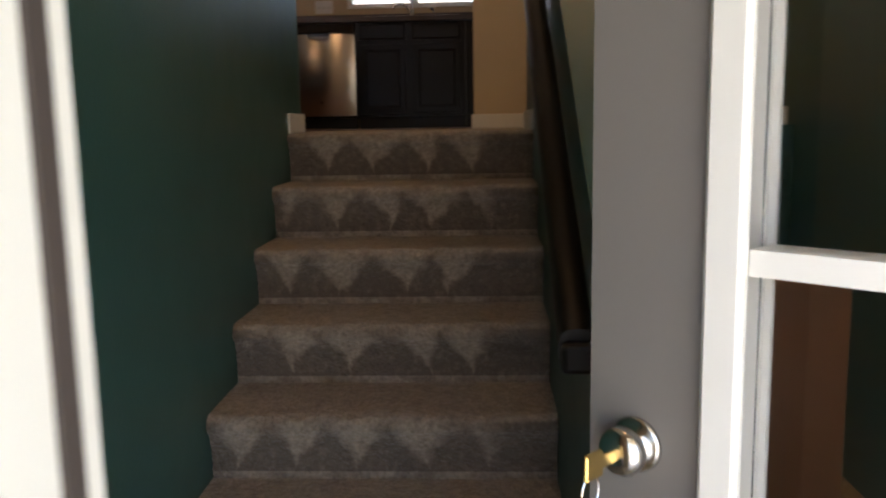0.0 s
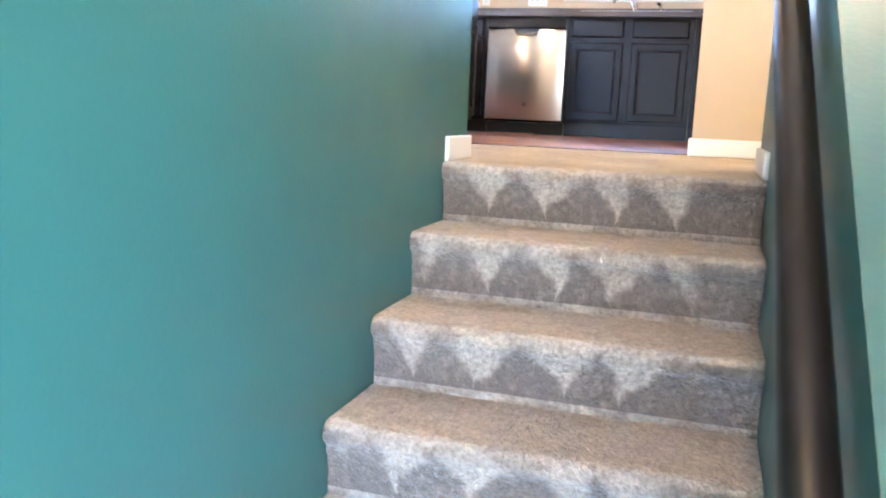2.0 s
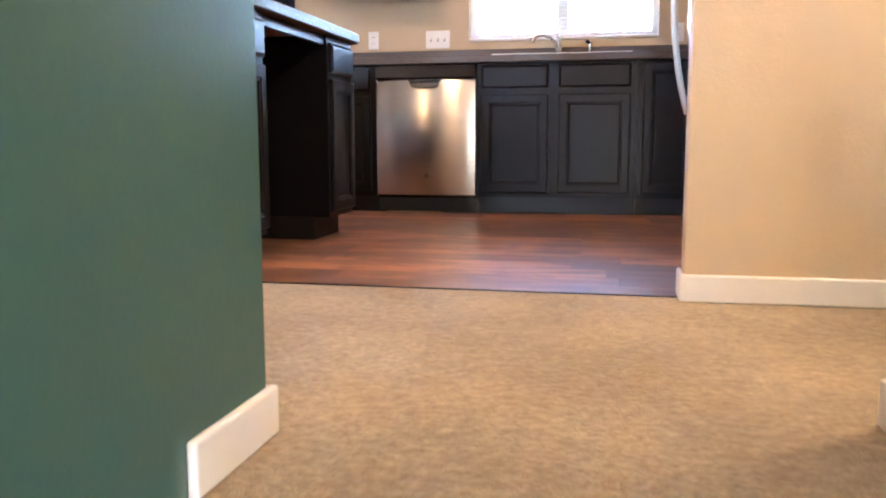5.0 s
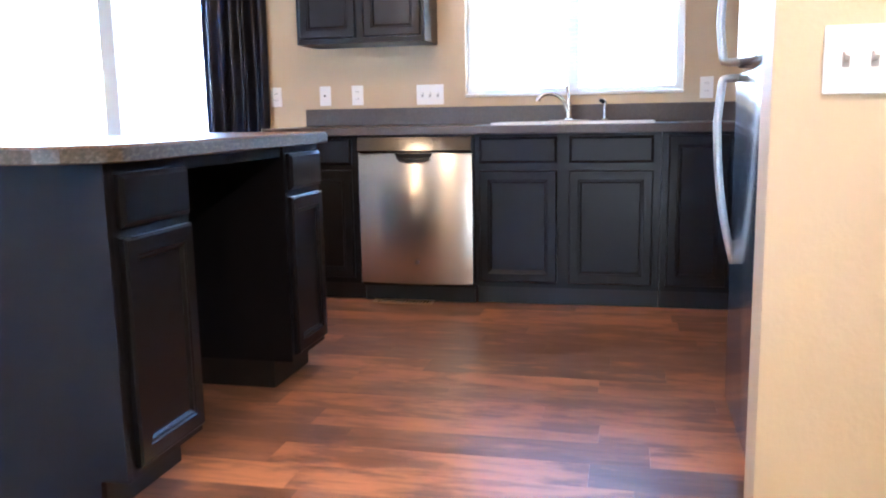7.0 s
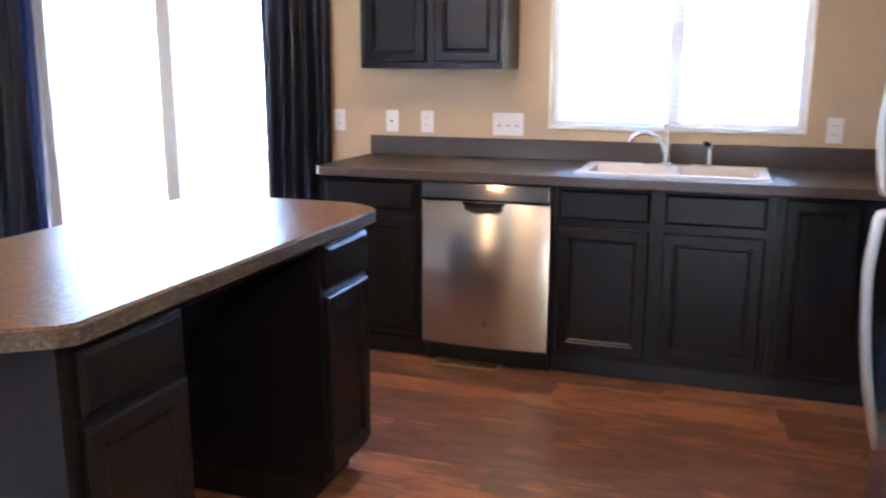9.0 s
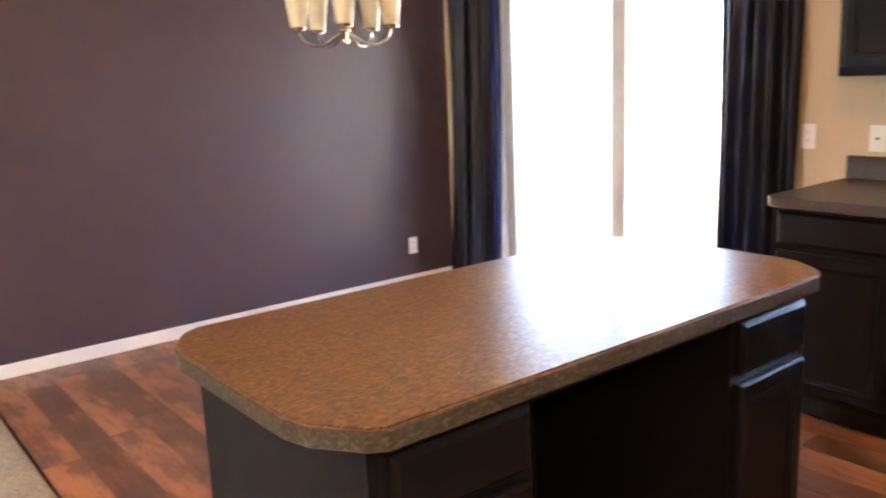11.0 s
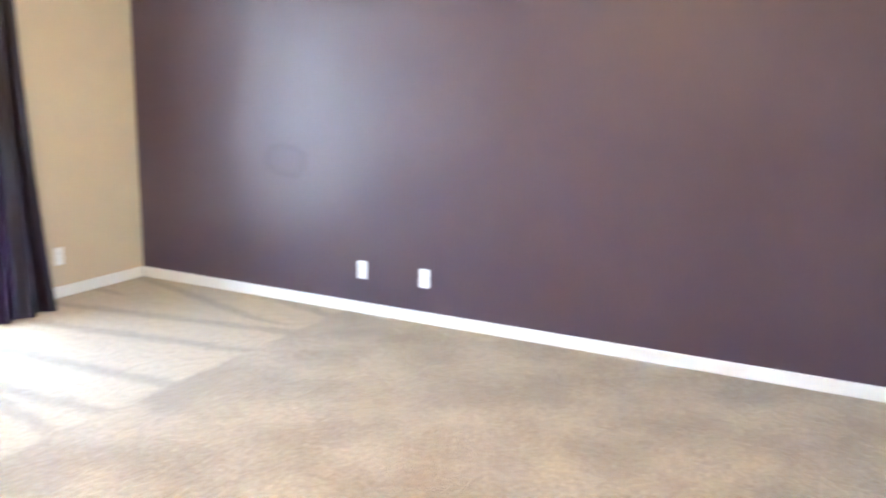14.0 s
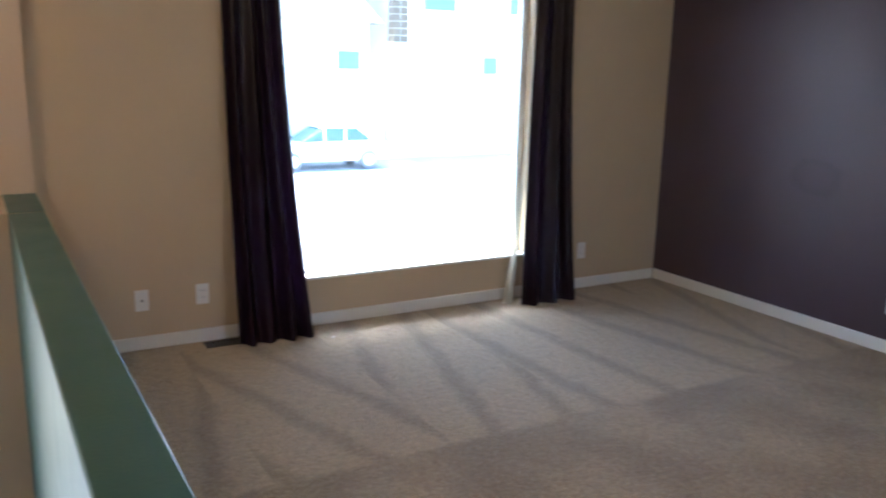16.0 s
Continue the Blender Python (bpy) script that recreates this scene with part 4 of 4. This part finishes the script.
rod(-3.50, -1.02, FRONT + 0.05, 2.29, "black curtain rod over the front window")


# ---- chandelier ----
cx, cy = -2.948, 2.943
chd = thing("chandelier", (cx, cy, CEILING), "satin nickel chandelier with five frosted glass shades", "chandelier")
bm = bmesh.new()
lathe(bm, [(0.0, -0.03), (0.05, -0.028), (0.065, 0.0)])
part("canopy", bm, CHROME, chd, smooth=True)
zb = 1.60 - CEILING
bm = bmesh.new()
tube(bm, [(0, 0, -0.02), (0, 0, zb + 0.30)], 0.006)
part("stem", bm, CHROME, chd, smooth=True)
bm = bmesh.new()
lathe(bm, [(0.0, zb - 0.005), (0.014, zb + 0.004), (0.018, zb + 0.02), (0.010, zb + 0.035), (0.026, zb + 0.06), (0.012, zb + 0.10), (0.010, zb + 0.26), (0.02, zb + 0.29), (0.006, zb + 0.31)])
part("column", bm, CHROME, chd, smooth=True)
for k in range(5):
    a = radians(-32 + 72 * k)
    ca, sa, R = math.cos(a), math.sin(a), 0.213
    bm = bmesh.new()
    tube(bm, [(ca * r, sa * r, zb + h) for r, h in ((0.015, 0.05), (0.06, 0.02), (0.10, -0.004), (0.15, -0.006), (0.19, 0.012), (0.208, 0.040), (R, 0.065))], 0.0065, 8)
    arm = part("arm", bm, CHROME, chd, smooth=True)
    bm = bmesh.new()
    lathe(bm, [(0.012, 0.055), (0.030, 0.062), (0.036, 0.075), (0.030, 0.078)], (ca * R, sa * R, zb))
    part("cup", bm, CHROME, arm, smooth=True)
    bm = bmesh.new()
    lathe(bm, [(0.034, 0.078), (0.038, 0.10), (0.043, 0.14), (0.048, 0.18), (0.057, 0.215), (0.066, 0.235), (0.063, 0.235), (0.053, 0.213), (0.046, 0.18), (0.039, 0.14), (0.034, 0.10), (0.030, 0.082)], (ca * R, sa * R, zb), 22)
    part("shade", bm, SHADE, arm, "frosted bell glass shade", smooth=True)


# ---- ceiling lights ----
GLOW = Graph("lit frosted glass")
GLOW.base((0.8, 0.7, 0.5))
GLOW.put(GLOW.p, "Emission_Color", (1.0, 0.6, 0.28, 1))
GLOW.put(GLOW.p, "Emission_Strength", 1.5)


def ceiling_light(at, label):
    f = thing("ceiling_light", at, label, "ceiling light")
    bm = bmesh.new()
    lathe(bm, [(0.15, -0.025), (0.155, -0.012), (0.155, 0.0)], sides=28)
    part("base_ring", bm, CHROME, f, smooth=True)
    bm = bmesh.new()
    lathe(bm, [(0.0, -0.105), (0.05, -0.10), (0.10, -0.080), (0.135, -0.05), (0.145, -0.026)], sides=28)
    part("diffuser", bm, GLOW.m, f, smooth="all")


ceiling_light((0.72, -1.95, CEILING), "warm glowing ceiling light over the entry landing")
ceiling_light((1.35, 0.80, CEILING), "warm glowing ceiling light over the hall carpet")
ceiling_light((-1.75, -0.25, CEILING), "warm glowing ceiling light over the living room carpet")
ceiling_light((-0.55, 2.75, CEILING), "warm glowing ceiling light over the kitchen floor")

# ---- kitchen blind ----
bl = thing("window_blind", (KX0 + 0.03, BACK + 0.045, 0), "white slatted blind with open slats in the kitchen window", "blind")
BW = KX1 - KX0 - 0.06
boxes("head_rail", [(0, BW, -0.02, 0.02, KZ1 - 0.04, KZ1 - 0.002)], PLATE, bl)
boxes("bottom_rail", [(0, BW, -0.013, 0.013, KZ0 + 0.03, KZ0 + 0.045)], PLATE, bl)
slat = None
for k in range(36):
    z = KZ0 + 0.065 + k * 0.0255
    if slat is None:
        slat = boxes("slat", [(0, BW, -0.0125, 0.0125, -0.0004, 0.0004)], PLATE, bl)
    else:
        o = new("slat", slat.data)
        o.parent = bl
        slat_o = o
    (slat if k == 0 else slat_o).location = (0, 0, z)
for xx in (0.12, BW - 0.12):
    boxes("ladder_cord", [(xx - 0.001, xx + 0.001, -0.014, -0.013, KZ0 + 0.045, KZ1 - 0.04)], PLATE, bl)

# ---- floor registers ----
def register(at, w, d, material, label, slats):
    r = thing("floor_register", at, label, "floor vent")
    boxes("frame", [(0, w, 0, 0.012, 0.0, 0.005), (0, w, d - 0.012, d, 0, 0.005), (0, 0.012, 0.012, d - 0.012, 0, 0.005), (w - 0.012, w, 0.012, d - 0.012, 0, 0.005)], material, r)
    boxes("duct", [(0.012, w - 0.012, 0.012, d - 0.012, 0.0003, 0.001)], BLACK, r)
    for k in range(slats):
        x = 0.012 + (w - 0.024) * (k + 0.5) / slats
        boxes("slat", [(x - 0.003, x + 0.003, 0.012, d - 0.012, 0.001, 0.004)], material, r)


register((-0.885, 3.945, 0.0), 0.33, 0.10, VENTM, "beige metal floor register before the dishwasher", 16)
register((-1.20, -3.46, 0.0), 0.28, 0.10, VENTD, "dark brown floor register in the carpet", 14)

scrap = thing("paper_scrap", (-1.61, -3.24, 0.0), "tiny white scrap lying on the beige carpet", "scrap", "", 25)
bm = bmesh.new()
prism(bm, [(-0.014, -0.005), (0.010, -0.007), (0.015, 0.002), (0.001, 0.007), (-0.012, 0.004)], 0.0, 0.004)
part("sheet", bm, PLATE, scrap)

# ---- outdoors ----
setting(boxes("ground", [(-300, 300, -300, 300, -2.3, -2.0)], LAWN), "dry lawn reaching to the horizon")
setting(boxes("driveway", [(-14.0, 2.0, -14.0, -4.5, -1.998, -1.99)], DRIVE), "grey concrete driveway, darkened to bounce less light indoors")
setting(boxes("road", [(-80, 80, -26.9, -14.0, -1.998, -1.985)], CONC), "pale road before the houses")
setting(boxes("entry_step", [(-0.1, 2.1, -4.3, ENTRY - 0.152, -2.0, LOW - 0.10)], CONC), "concrete step at the front door")
# unseen slab, added to cut the daylight that enters at the front door
setting(boxes("porch_light_block", [(0.01, 2.30, -4.7, UPPER - 0.153, 0.905, 1.02)], SIDING), "unseen pale slab over the front step, added to block daylight")
dk = thing("deck", (0, 0, 0), "weathered wooden deck behind the patio door", "deck")
DY0, DY1 = BACK + 0.16, BACK + 2.35
for k in range(15):
    yy = DY0 + 0.147 * k
    boxes("board", [(-5.2, -0.9, yy, yy + 0.14, -0.14, -0.11)], DECK, dk)
boxes("joists", [(-5.1, -5.0, DY0, DY1, -2.0, -0.141), (-1.1, -1.0, DY0, DY1, -2.0, -0.141)], DECK, dk)
rl = thing("deck_railing", (0, 0, -0.11), "wooden deck railing with horizontal boards", "railing")
for xx in (-5.15, -3.75, -2.35, -0.98):
    boxes("post", [(xx, xx + 0.09, DY1 - 0.13, DY1 - 0.04, 0, 1.0)], DECK, rl)
for zz in (0.22, 0.45, 0.68, 0.90):
    boxes("rail", [(-5.2, -0.9, DY1 - 0.165, DY1 - 0.132, zz, zz + 0.12)], DECK, rl)


def house(at, w, d, h, turn, label, wallm, wins):
    """A far house: walls, pitched roof and windows."""
    hs = thing("house", at, label, "house", "neighbouring houses", turn)
    boxes("wall", [(-w / 2, w / 2, 0, d, 0, h)], wallm, hs)
    bm = bmesh.new()
    prism(bm, [(-0.5, h), (d + 0.5, h), (d / 2, h + d * 0.28)], -w / 2 - 0.4, w / 2 + 0.4, "x")
    part("roof", bm, ROOFM, hs)
    for x, z, ww, hh in wins:
        wn_ = boxes("window", [(x - ww / 2, x + ww / 2, -0.06, -0.01, z, z + hh)], VINYLW, hs)
        boxes("pane", [(x - ww / 2 + 0.08, x + ww / 2 - 0.08, -0.07, -0.061, z + 0.08, z + hh - 0.08)], TEALG, wn_)


house((-7, 24, -2.0), 14, 9, 4.4, 0, "pale sided house behind the back yard", SIDING, ((-4, 2.4, 1.5, 1.2), (0, 2.4, 1.5, 1.2), (4, 2.4, 1.5, 1.2)))
house((-8.2, -27, -2.0), 9, 9, 4.9, 180, "pale sided house across the road", SIDING, ((3.7, 3.2, 1.0, 0.8), (0.5, 2.8, 1.4, 1.3), (-2.8, 2.8, 1.4, 1.3)))
house((-17.5, -27, -2.0), 6.4, 9, 7.2, 180, "tall pale sided house across the road", SIDING, ((-1.9, 5.4, 1.5, 1.2), (0.4, 3.1, 0.8, 0.8), (1.9, 5.4, 1.5, 1.2)))
house((-29, -29, -2.0), 13, 9, 4.6, 180, "pale house farther along the road", SIDING, ((-4, 2.6, 1.4, 1.3), (1, 2.6, 1.4, 1.3)))
ch = thing("chimney", (-14.27, -27.4, -2.0), "tan block chimney between the houses across the road", "chimney")
boxes("core", [(0.03, 0.57, 0.03, 0.42, 0, 7.9)], CONC, ch)
boxes("plinth", [(-0.15, 0.75, -0.02, 0.50, 0, 4.27)], SIDING, ch)
for k in range(14):
    zk = 4.29 + 0.25 * k
    boxes("block", [(0, 0.28, 0, 0.45, zk, zk + 0.225)], BLOCKM, ch)
    boxes("block", [(0.32, 0.60, 0, 0.45, zk, zk + 0.225)], BLOCKM, ch)


def parked_car(at, turn):
    """A pale saloon; local x along its length, nose to +x."""
    c = thing("car", at, "pale parked saloon car with dark teal windows across the road", "car", "", turn)
    bm = bmesh.new()
    prism(bm, [(-2.2, 0.32), (-2.22, 0.75), (-2.05, 0.93), (-1.3, 0.97), (0.75, 0.95), (1.75, 0.84), (2.15, 0.68), (2.2, 0.32)], -0.86, 0.86, "y")
    bmesh.ops.bevel(bm, geom=bm.edges[:], offset=0.06, segments=2, affect="EDGES")
    part("body", bm, CARP, c, smooth=True)
    bm = bmesh.new()
    prism(bm, [(-1.55, 0.94), (-0.95, 1.36), (0.15, 1.38), (0.95, 0.93)], -0.72, 0.72, "y")
    part("cabin_glass", bm, CARG, c, "dark teal car windows")
    bm = bmesh.new()
    prism(bm, [(-1.02, 1.36), (-0.85, 1.46), (0.05, 1.47), (0.25, 1.37)], -0.70, 0.70, "y")
    bmesh.ops.bevel(bm, geom=bm.edges[:], offset=0.03, segments=2, affect="EDGES")
    part("roof", bm, CARP, c, smooth=True)
    for s in (-1, 1):
        for x in (-0.55, 0.18):
            bm = bmesh.new()
            prism(bm, [(x - 0.04, 0.95), (x + 0.04, 0.95), (x + 0.03, 1.38), (x - 0.03, 1.38)], s * 0.725 - 0.008, s * 0.725 + 0.008, "y")
            part("pillar", bm, CARP, c)
        for x in (-1.35, 1.35):
            bm = bmesh.new()
            lathe(bm, [(0.20, -0.1), (0.32, -0.09), (0.33, 0.0), (0.32, 0.09), (0.20, 0.1)], sides=24)
            bmesh.ops.transform(bm, matrix=pose(x, s * 0.80, 0.33, 90, 0, 0), verts=bm.verts)
            w = part("wheel", bm, TYRE, c, smooth=True)
            bm = bmesh.new()
            lathe(bm, [(0.19, -0.02), (0.19, 0.02), (0.05, 0.03), (0, 0.03)], sides=20)
            bmesh.ops.transform(bm, matrix=pose(x, s * 0.90, 0.33, 90 * s, 0, 0), verts=bm.verts)
            part("rim", bm, CARP, w, smooth=True)


parked_car((-10.2, -25.3, -1.99), 0)
fe = thing("back_fence", (0, 13, -2.0), "wooden privacy fence behind the yard", "fence")
for k in range(60):
    boxes("picket", [(-16 + k * 0.4, -16 + k * 0.4 + 0.385, 0, 0.02, 0.05, 1.75)], DECK, fe)

# ---- plank floor, board by board ----
setting(boxes("floor_trim", [(PLUM_X + 0.02, HALL_X - 0.015, CARPET_END - 0.006, CARPET_END + 0.006, -0.03, 0.003)], RAIL), "thin dark strip between carpet and planks")
fl = setting(new("floor_planks"), "reddish brown wood-look plank floor")
PW, PL = 0.152, 0.914
plank_rng = random.Random(5)
meshes = {}
y = CARPET_END + 0.007
while y < BACK - 0.01:
    yb = min(y + PW, BACK)
    x = PLUM_X - plank_rng.uniform(0.05, PL - 0.05)
    while x < E:
        a, b = max(x, PLUM_X), min(x + PL, E)
        if b - a > 0.02:
            key = (round(b - a, 3), round(yb - y, 3))
            if key not in meshes:
                bm = bmesh.new()
                w, h = b - a, yb - y
                box(bm, 0.0003, w - 0.0003, 0.0003, h - 0.0003, -0.03, -0.002)
                me = bpy.data.meshes.new("plank")
                bm.to_mesh(me)
                bm.free()
                me.materials.append(VINYL)
                meshes[key] = me
            ob = new("plank", meshes[key])
            ob.parent = fl
            ob.location = (a, y, 0)
        x += PL
    y += PW
